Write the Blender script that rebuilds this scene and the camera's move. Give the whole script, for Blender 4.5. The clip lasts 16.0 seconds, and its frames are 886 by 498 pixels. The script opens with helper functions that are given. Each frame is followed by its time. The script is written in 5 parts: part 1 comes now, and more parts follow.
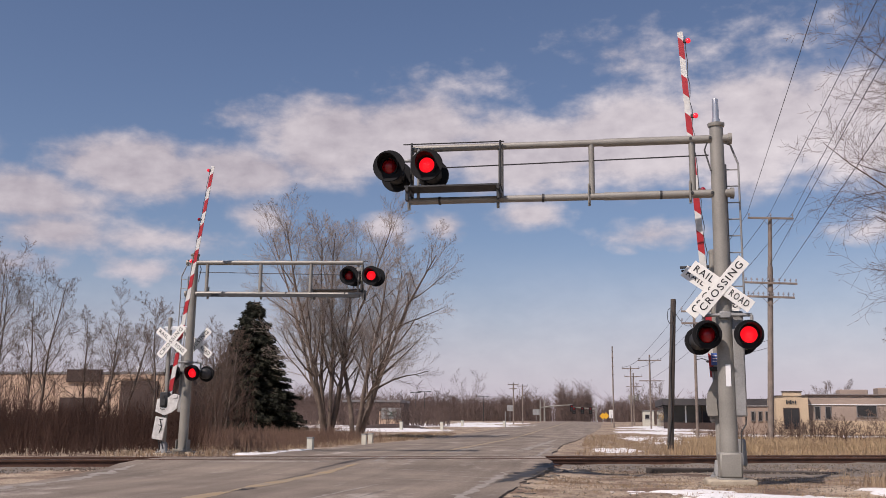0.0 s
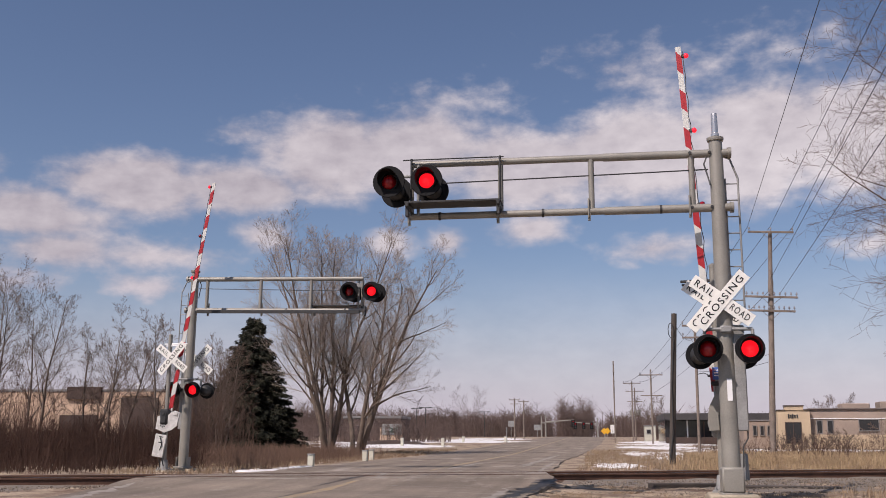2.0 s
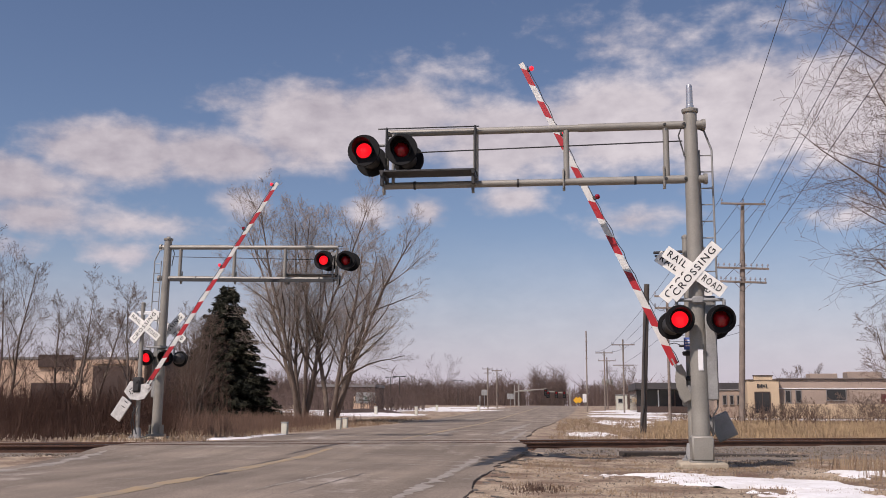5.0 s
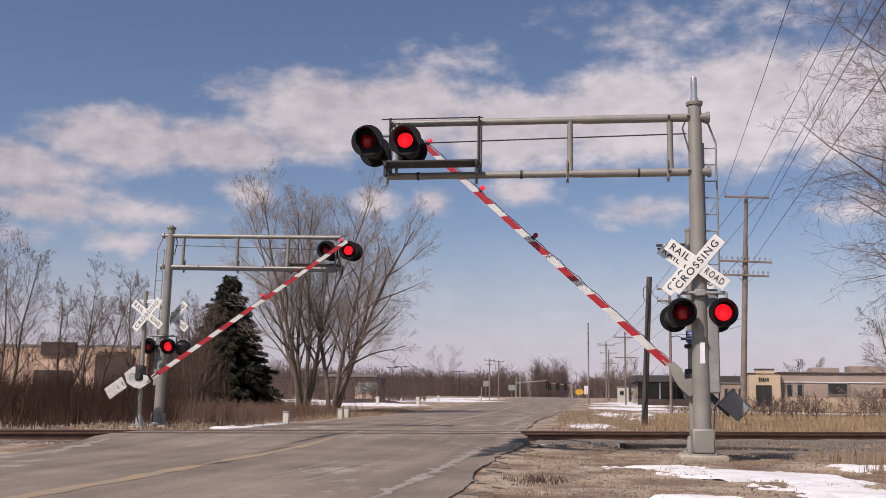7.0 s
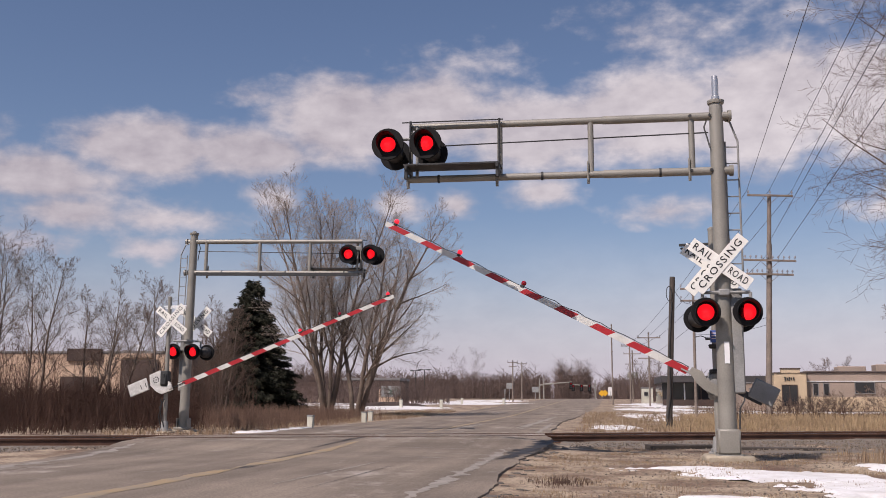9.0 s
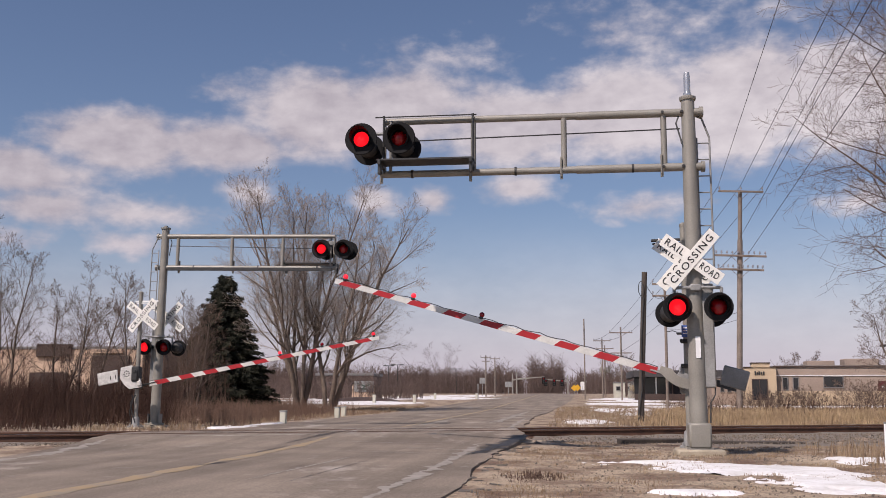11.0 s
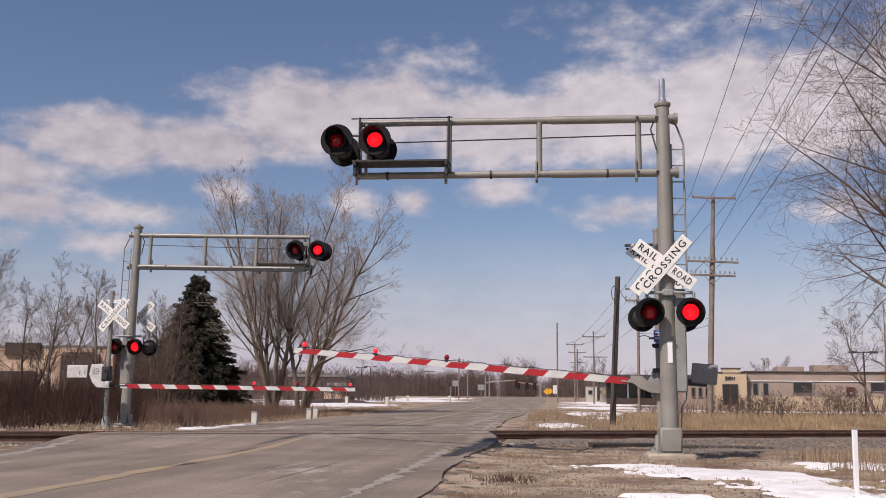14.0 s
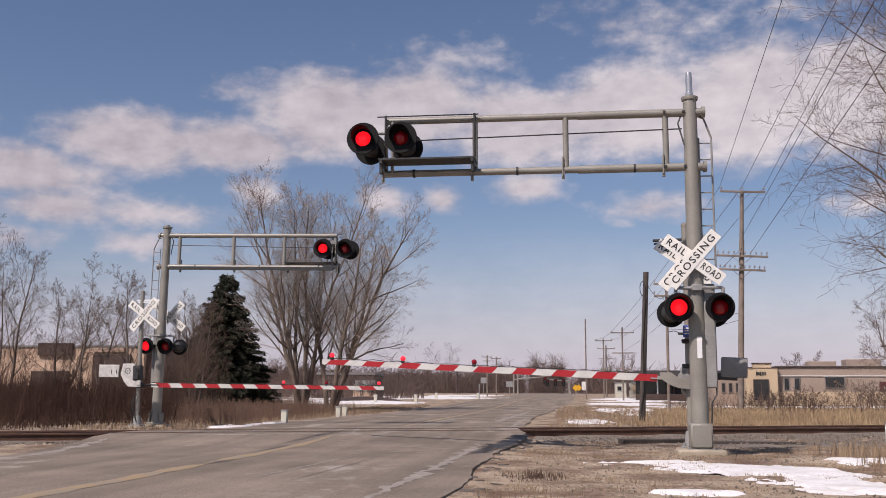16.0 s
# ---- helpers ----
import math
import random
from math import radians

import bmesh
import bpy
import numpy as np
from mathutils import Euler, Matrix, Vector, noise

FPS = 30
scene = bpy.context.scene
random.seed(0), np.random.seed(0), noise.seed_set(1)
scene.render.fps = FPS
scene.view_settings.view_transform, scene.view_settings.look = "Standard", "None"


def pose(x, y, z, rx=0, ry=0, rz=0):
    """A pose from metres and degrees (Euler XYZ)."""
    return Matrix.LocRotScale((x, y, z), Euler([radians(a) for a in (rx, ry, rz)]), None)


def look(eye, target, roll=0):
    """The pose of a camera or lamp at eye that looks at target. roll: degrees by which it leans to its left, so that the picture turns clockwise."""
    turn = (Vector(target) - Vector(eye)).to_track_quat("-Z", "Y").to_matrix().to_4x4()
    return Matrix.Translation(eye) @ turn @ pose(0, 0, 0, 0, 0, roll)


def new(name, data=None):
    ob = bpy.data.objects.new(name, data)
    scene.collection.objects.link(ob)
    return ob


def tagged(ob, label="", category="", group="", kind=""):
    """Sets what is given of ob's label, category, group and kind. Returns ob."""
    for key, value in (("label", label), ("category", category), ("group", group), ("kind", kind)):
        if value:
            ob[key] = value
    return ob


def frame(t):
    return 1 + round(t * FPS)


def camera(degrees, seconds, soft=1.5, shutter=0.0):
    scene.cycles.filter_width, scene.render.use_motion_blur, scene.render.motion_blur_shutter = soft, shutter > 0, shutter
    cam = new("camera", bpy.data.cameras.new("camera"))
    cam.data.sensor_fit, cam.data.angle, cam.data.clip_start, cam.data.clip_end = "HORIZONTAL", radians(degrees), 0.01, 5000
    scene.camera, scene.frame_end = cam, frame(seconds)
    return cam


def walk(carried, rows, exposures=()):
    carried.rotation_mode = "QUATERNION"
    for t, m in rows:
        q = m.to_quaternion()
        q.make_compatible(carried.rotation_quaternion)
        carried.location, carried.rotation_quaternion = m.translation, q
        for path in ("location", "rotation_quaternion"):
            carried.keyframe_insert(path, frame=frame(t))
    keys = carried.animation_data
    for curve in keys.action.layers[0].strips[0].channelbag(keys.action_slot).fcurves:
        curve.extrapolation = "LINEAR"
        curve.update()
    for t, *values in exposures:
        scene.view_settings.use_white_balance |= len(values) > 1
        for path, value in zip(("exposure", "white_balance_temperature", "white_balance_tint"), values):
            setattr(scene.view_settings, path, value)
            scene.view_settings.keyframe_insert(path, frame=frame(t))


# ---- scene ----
cam = camera(48.1, 16.0, soft=0.9)
EYE = (0.0, 0.0, 1.0)
# t, yaw, pitch, roll
TURNS = ((0.0, 8.58, 9.90, -0.40), (0.5, 8.38, 10.36, -0.36), (1.0, 8.64, 10.53, -0.38), (1.5, 9.01, 10.77, -0.28), (2.0, 8.64, 10.79, -0.13),
         (2.5, 8.18, 10.12, -0.42), (3.0, 8.55, 9.28, -1.00), (3.5, 8.59, 9.02, -1.18), (4.0, 8.00, 9.21, -0.68), (6.5, 6.64, 8.61, -0.33),
         (7.0, 7.22, 8.51, -0.74), (7.5, 7.81, 8.19, -0.71), (8.0, 8.48, 8.65, -0.11), (8.5, 8.67, 8.98, 0.20), (9.0, 8.56, 8.65, -0.22),
         (11.5, 6.75, 8.23, -0.07), (12.0, 6.53, 8.04, -0.14), (12.5, 6.29, 8.17, -0.02), (13.0, 5.90, 8.37, -0.45), (13.5, 5.58, 8.64, -0.70),
         (14.0, 5.47, 8.52, -0.55), (14.5, 5.84, 8.34, -0.46), (15.0, 6.30, 8.39, -0.78), (15.5, 6.68, 8.40, -0.81), (16.0, 7.10, 8.35, -0.20))
walk(cam, [(t, pose(*EYE, 90 + p, r, y)) for t, y, p, r in TURNS], [(t, 0.15, 6550, 21) for t in (0.0, 16.0)])

# ---- world and sun ----
SUN_EL, SUN_AZ = 50.0, -145.0   # height, and bearing from the road's line (clockwise), degrees
world = bpy.data.worlds.new("world")
scene.world = world
world.use_nodes = True
wn, wl = world.node_tree.nodes, world.node_tree.links
sky = wn.new("ShaderNodeTexSky")
sky.sky_type, sky.sun_disc = "NISHITA", False
sky.sun_elevation, sky.sun_rotation = radians(SUN_EL), radians(SUN_AZ)
sky.air_density, sky.dust_density, sky.ozone_density, sky.altitude = 1.0, 0.6, 2.6, 200
wl.new(sky.outputs[0], wn["Background"].inputs[0])
wn["Background"].inputs[1].default_value = 0.076
sun = new("sun", bpy.data.lights.new("sun", "SUN"))
sun.data.energy, sun.data.angle, sun.data.color = 4.3, radians(0.6), (1.0, 0.93, 0.83)
sd = Vector((math.sin(radians(SUN_AZ)) * math.cos(radians(SUN_EL)), math.cos(radians(SUN_AZ)) * math.cos(radians(SUN_EL)), math.sin(radians(SUN_EL))))
sun.matrix_world = look(tuple(sd * 100), (0, 0, 0))


# ---- materials ----
def mat(name, color, rough=0.6, metal=0.0, var=0.25, scale=6.0, fine=60.0, bump=0.15, second=None, piece=0.0, emit=0.0):
    """A procedural surface: two scales of noise mottle the colour, a fine one gives relief; piece varies it from piece to piece."""
    m = bpy.data.materials.new(name)
    m.use_nodes = True
    n, l = m.node_tree.nodes, m.node_tree.links
    b = n["Principled BSDF"]
    tc = n.new("ShaderNodeTexCoord")
    big, small = n.new("ShaderNodeTexNoise"), n.new("ShaderNodeTexNoise")
    for k, s in ((big, scale), (small, fine)):
        k.inputs["Scale"].default_value = s
        k.inputs["Detail"].default_value = 5
        l.new(tc.outputs["Object"], k.inputs["Vector"])
    mix = n.new("ShaderNodeMix")
    mix.data_type = "RGBA"
    c2 = second or tuple(c * (1 - var) for c in color)
    mix.inputs[6].default_value, mix.inputs[7].default_value = (*color, 1), (*c2, 1)
    add = n.new("ShaderNodeMath")
    add.operation = "MULTIPLY_ADD"
    add.inputs[1].default_value, add.inputs[2].default_value = 0.55, 0.0
    l.new(small.outputs[0], add.inputs[0])
    ramp = n.new("ShaderNodeMapRange")
    ramp.inputs[1].default_value, ramp.inputs[2].default_value = 0.55, 1.0
    s2 = n.new("ShaderNodeMath")
    l.new(big.outputs[0], s2.inputs[0])
    l.new(add.outputs[0], s2.inputs[1])
    l.new(s2.outputs[0], ramp.inputs[0])
    l.new(ramp.outputs[0], mix.inputs[0])
    out = mix.outputs[2]
    if piece:
        info, hsv, mr = n.new("ShaderNodeObjectInfo"), n.new("ShaderNodeHueSaturation"), n.new("ShaderNodeMapRange")
        mr.inputs[3].default_value, mr.inputs[4].default_value = 1 - piece, 1 + piece
        l.new(info.outputs["Random"], mr.inputs[0])
        l.new(mr.outputs[0], hsv.inputs["Value"])
        l.new(out, hsv.inputs["Color"])
        out = hsv.outputs[0]
    l.new(out, b.inputs["Base Color"])
    b.inputs["Roughness"].default_value, b.inputs["Metallic"].default_value = rough, metal
    if bump:
        bp = n.new("ShaderNodeBump")
        bp.inputs["Strength"].default_value, bp.inputs["Distance"].default_value = bump, 0.01
        l.new(small.outputs[0], bp.inputs["Height"])
        l.new(bp.outputs[0], b.inputs["Normal"])
    if emit:
        l.new(out, b.inputs["Emission Color"])
        b.inputs["Emission Strength"].default_value = emit
    return m


GALV = mat("galvanised_steel", (0.295, 0.28, 0.245), 0.5, 0.15, 0.3, 1.8, 40, 0.08)
GALV_OLD = mat("dull_galvanised_steel", (0.30, 0.30, 0.29), 0.6, 0.1, 0.4, 3, 50, 0.1)
BLACK = mat("black_paint", (0.010, 0.010, 0.011), 0.7, 0, 0.3, 8, 60, 0.05)
BLACK.node_tree.nodes["Principled BSDF"].inputs["Specular IOR Level"].default_value = 0.2
DARK = mat("dark_steel", (0.05, 0.05, 0.05), 0.55, 0.3, 0.4, 8, 60, 0.1)
WHITE = mat("white_sheeting", (0.80, 0.79, 0.74), 0.45, 0, 0.1, 3, 30, 0.03)
LETTER = mat("black_letters", (0.015, 0.015, 0.015), 0.5, 0, 0.2, 10, 60, 0.0)
ARM_WHITE = mat("dulled_white_sheeting", (0.62, 0.62, 0.59), 0.5, 0, 0.25, 2.5, 30, 0.05)
RED = mat("red_sheeting", (0.40, 0.016, 0.022), 0.4, 0, 0.2, 3, 30, 0.03)
LENS_ON = mat("lit_red_lens", (0.95, 0.010, 0.016), 0.35, 0, 0.25, 30, 120, 0.0, emit=1.15)
LENS_OFF = mat("dark_red_lens", (0.34, 0.008, 0.012), 0.25, 0, 0.3, 20, 200, 0.0)
BULB_ON = mat("lit_arm_lamp", (1.0, 0.03, 0.05), 0.2, 0, 0.1, 20, 200, 0.0, emit=0.7)
BULB_OFF = mat("dark_arm_lamp", (0.30, 0.008, 0.02), 0.15, 0, 0.3, 20, 200, 0.0)
RUST = mat("rusty_rail", (0.125, 0.062, 0.04), 0.75, 0.2, 0.5, 3, 50, 0.3)
RAIL_TOP = mat("worn_rail_head", (0.22, 0.19, 0.17), 0.35, 0.8, 0.3, 3, 50, 0.1)
TIE = mat("creosoted_tie", (0.075, 0.06, 0.05), 0.9, 0, 0.5, 4, 40, 0.4, piece=0.25)
CONCRETE = mat("pale_concrete", (0.42, 0.36, 0.27), 0.9, 0, 0.35, 3, 40, 0.4)
WOOD = mat("weathered_pole_wood", (0.26, 0.21, 0.175), 0.9, 0, 0.45, 2, 30, 0.5)
WOOD_DARK = mat("dark_pole_wood", (0.085, 0.07, 0.06), 0.9, 0, 0.45, 2, 30, 0.5)
BARK = mat("grey_bark", (0.19, 0.145, 0.115), 0.95, 0, 0.45, 2, 25, 0.5)
TWIG = mat("brown_twigs", (0.155, 0.105, 0.08), 0.95, 0, 0.4, 0.6, 8, 0.0)
# brown twigs made paler and greyer: distance haze put into the colour
FARWOOD = mat("haze_greyed_twigs", (0.17, 0.118, 0.10), 0.95, 0, 0.45, 0.08, 1.5, 0.0)
TWIG_GREY = mat("grey_twigs", (0.36, 0.295, 0.25), 0.95, 0, 0.4, 0.6, 8, 0.0)
BRUSH_DARK = mat("dark_brown_brush", (0.105, 0.054, 0.038), 0.95, 0, 0.5, 0.5, 5, 0.0)
BRUSH_LOW = mat("tan_brown_brush", (0.20, 0.125, 0.085), 0.95, 0, 0.5, 0.5, 5, 0.0, second=(0.10, 0.058, 0.042))
BRUSH = mat("brown_brush", (0.12, 0.07, 0.05), 0.95, 0, 0.5, 0.5, 5, 0.0)
NEEDLE = mat("spruce_needles", (0.034, 0.033, 0.017), 0.95, 0, 0.5, 0.8, 10, 0.0, second=(0.013, 0.016, 0.009))
STRAW = mat("dry_straw_grass", (0.45, 0.33, 0.19), 0.95, 0, 0.45, 0.9, 6, 0.0, second=(0.20, 0.135, 0.085))
SNOW = mat("old_snow", (0.76, 0.76, 0.77), 0.8, 0, 0.3, 1.6, 14, 0.8, second=(0.55, 0.53, 0.51))
WIRE = mat("line_wire", (0.06, 0.06, 0.065), 0.6, 0.2, 0.2, 5, 20, 0.0)
TAN = mat("tan_block_wall", (0.60, 0.44, 0.32), 0.9, 0, 0.4, 0.9, 5, 0.5, second=(0.36, 0.25, 0.18))
BROWN_WALL = mat("brown_wall", (0.075, 0.05, 0.042), 0.9, 0, 0.3, 0.5, 6, 0.3)
STUCCO = mat("yellow_stucco", (0.50, 0.385, 0.26), 0.9, 0, 0.15, 0.6, 8, 0.2)
GREYBRICK = mat("greyish_brick", (0.34, 0.265, 0.215), 0.9, 0, 0.25, 0.6, 8, 0.2)
ROOFTOP = mat("grey_roofing", (0.20, 0.19, 0.185), 0.8, 0, 0.3, 1, 10, 0.1)
WINDOW = mat("dark_window_glass", (0.03, 0.03, 0.035), 0.1, 0, 0.3, 1, 10, 0.0)
LABELWHITE = mat("white_sticker", (0.78, 0.78, 0.78), 0.5, 0, 0.08, 6, 60, 0.0)
BLUE = mat("blue_sign_sheeting", (0.06, 0.13, 0.42), 0.5, 0, 0.15, 6, 60, 0.0)
YELLOW = mat("yellow_sign_sheeting", (0.75, 0.40, 0.02), 0.5, 0, 0.15, 6, 60, 0.0)
YOKE = mat("pale_galvanised_plate", (0.62, 0.61, 0.58), 0.55, 0.1, 0.3, 9, 50, 0.15, second=(0.40, 0.39, 0.37))
CREAM = mat("cream_enamel", (0.55, 0.53, 0.44), 0.5, 0, 0.2, 4, 40, 0.05)
SIDING = mat("white_siding", (0.72, 0.71, 0.69), 0.7, 0, 0.15, 1, 10, 0.05)
BRICKRED = mat("red_brown_brick", (0.20, 0.085, 0.06), 0.9, 0, 0.3, 0.6, 8, 0.2)


# ---- mesh building ----
class Geo:
    """Gathers vertices and faces of one mesh."""

    def __init__(self):
        self.v, self.f = [], []

    def add(self, verts, faces):
        k = len(self.v)
        self.v.extend([tuple(p) for p in verts])
        self.f.extend([tuple(i + k for i in q) for q in faces])
        return self

    def box(self, c, s, bevel=0.0, m=None):
        """A box of size s about c, its edges chamfered."""
        bm = bmesh.new()
        bmesh.ops.create_cube(bm, size=1.0)
        for q in bm.verts:
            q.co = Vector((q.co.x * s[0], q.co.y * s[1], q.co.z * s[2]))
        if bevel:
            bmesh.ops.bevel(bm, geom=bm.edges[:], offset=min(bevel, 0.45 * min(s)), segments=1, affect="EDGES")
        mm = Matrix.Translation(c) @ (m or Matrix())
        bm.verts.index_update()
        self.add([mm @ q.co for q in bm.verts], [[q.index for q in fa.verts] for fa in bm.faces])
        bm.free()
        return self

    def tube(self, p0, p1, r0, r1=None, n=12, caps=True):
        r1 = r0 if r1 is None else r1
        p0, p1 = Vector(p0), Vector(p1)
        w = (p1 - p0).normalized()
        u = w.orthogonal().normalized()
        k = w.cross(u)
        vs = []
        for p, r in ((p0, r0), (p1, r1)):
            for i in range(n):
                a = 2 * math.pi * i / n
                vs.append(p + r * (u * math.cos(a) + k * math.sin(a)))
        fs = [(i, (i + 1) % n, n + (i + 1) % n, n + i) for i in range(n)]
        if caps:
            fs += [tuple(reversed(range(n))), tuple(range(n, 2 * n))]
        return self.add(vs, fs)

    def path(self, pts, r, n=8):
        for a, b in zip(pts, pts[1:]):
            self.tube(a, b, r, r, n)
        return self

    def lathe(self, profile, m=None, n=20, close=False):
        """Turns (radius, height) pairs about z."""
        m = m or Matrix()
        vs = [m @ Vector((r * math.cos(2 * math.pi * i / n), r * math.sin(2 * math.pi * i / n), h)) for r, h in profile for i in range(n)]
        rows = len(profile)
        fs = [(a * n + i, a * n + (i + 1) % n, (a + 1) % rows * n + (i + 1) % n, (a + 1) % rows * n + i) for a in range(rows if close else rows - 1) for i in range(n)]
        if not close:
            fs += [tuple(reversed(range(n))), tuple((rows - 1) * n + i for i in range(n))]
        return self.add(vs, fs)

    def prism(self, outline, depth, m=None):
        """An outline in x, z, given depth along y."""
        m = m or Matrix()
        k = len(outline)
        vs = [m @ Vector((x, y, z)) for y in (-depth / 2, depth / 2) for x, z in outline]
        fs = [tuple(range(k)), tuple(reversed(range(k, 2 * k)))] + [(i, k + i, k + (i + 1) % k, (i + 1) % k) for i in range(k)]
        return self.add(vs, fs)

    def mesh(self, name, material, smooth=False):
        me = bpy.data.meshes.new(name)
        me.from_pydata(self.v, [], self.f)
        bm = bmesh.new()
        bm.from_mesh(me)
        bmesh.ops.recalc_face_normals(bm, faces=bm.faces[:])
        bm.to_mesh(me)
        bm.free()
        if smooth:
            me.polygons.foreach_set("use_smooth", [True] * len(me.polygons))
            me.set_sharp_from_angle(angle=radians(40))
        for q in material if isinstance(material, (list, tuple)) else (material,):
            me.materials.append(q)
        return me


def thing(name, m, label, category, group="", kind=""):
    e = new(name)
    e.matrix_basis = m
    return tagged(e, label, category, group, kind)


def part(name, geo, material, parent, label="", smooth=True, m=None):
    ob = new(name, geo.mesh(name, material, smooth) if isinstance(geo, Geo) else geo)
    ob.parent = parent
    if m is not None:
        ob.matrix_basis = m
    return tagged(ob, label)


def solid(name, geo, material, label, category, kind="", group="", m=None, smooth=True):
    ob = new(name, geo.mesh(name, material, smooth) if isinstance(geo, Geo) else geo)
    if m is not None:
        ob.matrix_basis = m
    return tagged(ob, label, category, group, kind)


def words(text, size, material, name="lettering"):
    """Lettering as a thin mesh, centred, in x and z, facing -y."""
    cu = bpy.data.curves.new(name, "FONT")
    cu.body, cu.size, cu.extrude, cu.align_x, cu.align_y = text, size, 0.002, "CENTER", "CENTER"
    cu.space_character = 1.22
    cu.offset = 0.0015
    cu.resolution_u = 3
    ob = bpy.data.objects.new(name, cu)
    scene.collection.objects.link(ob)
    bpy.context.view_layer.update()
    me = bpy.data.meshes.new_from_object(ob.evaluated_get(bpy.context.evaluated_depsgraph_get()))
    bpy.data.objects.remove(ob)
    me.transform(pose(0, 0, 0, 90))
    me.materials.clear()
    me.materials.append(material)
    return me


def tubes_mesh(name, segs, sides, material):
    """Many tapered tubes in one mesh from rows of x0 y0 z0 x1 y1 z1 r0 r1."""
    s = np.array(segs, dtype=float)
    a, b = s[:, 0:3], s[:, 3:6]
    w = b - a
    w /= np.linalg.norm(w, axis=1)[:, None] + 1e-9
    ref = np.where(np.abs(w[:, 2:3]) < 0.9, [[0, 0, 1.0]], [[1.0, 0, 0]])
    u = np.cross(w, ref)
    u /= np.linalg.norm(u, axis=1)[:, None]
    k = np.cross(w, u)
    ang = np.arange(sides) * 2 * np.pi / sides
    ring = u[:, None, :] * np.cos(ang)[None, :, None] + k[:, None, :] * np.sin(ang)[None, :, None]
    v = np.concatenate([a[:, None, :] + ring * s[:, 6][:, None, None], b[:, None, :] + ring * s[:, 7][:, None, None]], axis=1).reshape(-1, 3)
    i = np.arange(sides)
    f = np.stack([i, (i + 1) % sides, sides + (i + 1) % sides, sides + i], axis=1)
    f = (f[None] + (np.arange(len(s)) * 2 * sides)[:, None, None]).reshape(-1, 4)
    me = bpy.data.meshes.new(name)
    me.from_pydata(v, [], f)
    me.polygons.foreach_set("use_smooth", [True] * len(f))
    me.materials.append(material)
    return me


# ---- clouds: a drifting layer on a far dome ----
def cloud_material():
    m = bpy.data.materials.new("cloud")
    m.use_nodes = True
    n, l = m.node_tree.nodes, m.node_tree.links
    n.clear()

    def op(kind, a, b=None, c=None):
        q = n.new("ShaderNodeMath")
        q.operation = kind
        for i, x in enumerate((a, b, c)):
            if x is None:
                continue
            if isinstance(x, (int, float)):
                q.inputs[i].default_value = x
            else:
                l.new(x, q.inputs[i])
        return q.outputs[0]

    tc, nrm, sep = n.new("ShaderNodeTexCoord"), n.new("ShaderNodeVectorMath"), n.new("ShaderNodeSeparateXYZ")
    nrm.operation = "NORMALIZE"
    l.new(tc.outputs["Object"], nrm.inputs[0])
    l.new(nrm.outputs[0], sep.inputs[0])
    az = op("MULTIPLY", op("ARCTAN2", sep.outputs[0], sep.outputs[1]), 180 / math.pi)
    el = op("MULTIPLY", op("ARCSINE", sep.outputs[2]), 180 / math.pi)
    comb = n.new("ShaderNodeCombineXYZ")
    l.new(az, comb.inputs[0])
    l.new(op("MULTIPLY", el, 1.7), comb.inputs[1])

    def fbm(scale, detail, dist=0.0, shift=0.0):
        q = n.new("ShaderNodeTexNoise")
        q.inputs["Scale"].default_value, q.inputs["Detail"].default_value, q.inputs["Distortion"].default_value = scale, detail, dist
        q.inputs["Roughness"].default_value = 0.55
        v = n.new("ShaderNodeVectorMath")
        v.inputs[1].default_value = (shift, shift, 0)
        l.new(comb.outputs[0], v.inputs[0])
        l.new(v.outputs[0], q.inputs["Vector"])
        return q.outputs[0]

    body, puff = fbm(0.17, 7, 0.15), fbm(0.62, 8, 0.1, 31.0)
    # azimuth, elevation, half width, half height, weight
    banks = BANKS
    field = None
    for a0, e0, ra, re, wgt in banks:
        dx, dy = op("DIVIDE", op("SUBTRACT", az, a0), ra), op("DIVIDE", op("SUBTRACT", el, e0), re)
        d2 = op("ADD", op("MULTIPLY", dx, dx), op("MULTIPLY", dy, dy))
        g = op("MULTIPLY", op("SUBTRACT", 1.0, op("SQRT", d2)), wgt)
        field = g if field is None else op("SMOOTH_MAX", field, g, 0.25)
    # scattered cloud beyond the banks
    side = op("MULTIPLY", op("SUBTRACT", op("ABSOLUTE", az), 48.0), 0.02)
    field = op("MAXIMUM", field, op("MINIMUM", op("SUBTRACT", side, 0.35), 0.12))
    field = op("MAXIMUM", field, -1.2)
    dens = op("ADD", op("ADD", field, op("MULTIPLY", op("SUBTRACT", body, 0.5), 1.0)), op("MULTIPLY", op("SUBTRACT", puff, 0.5), 0.85))
    mr = n.new("ShaderNodeMapRange")
    mr.interpolation_type = "SMOOTHSTEP"
    mr.inputs[1].default_value, mr.inputs[2].default_value, mr.inputs[4].default_value = -0.18, 0.55, 0.95
    l.new(dens, mr.inputs[0])
    # low haze towards the horizon
    hz = n.new("ShaderNodeMapRange")
    hz.interpolation_type = "SMOOTHSTEP"
    hz.inputs[1].default_value, hz.inputs[2].default_value, hz.inputs[3].default_value, hz.inputs[4].default_value = -0.5, 11.0, 0.88, 0.0
    l.new(op("ADD", el, op("MULTIPLY", op("SUBTRACT", fbm(0.10, 4, 0.0, 5.0), 0.5), 2.0)), hz.inputs[0])
    alpha = op("MAXIMUM", mr.outputs[0], hz.outputs[0])
    # cloud shading put in the colour: grey to white by noise, whiter rightwards
    ramp = n.new("ShaderNodeMix")
    ramp.data_type = "RGBA"
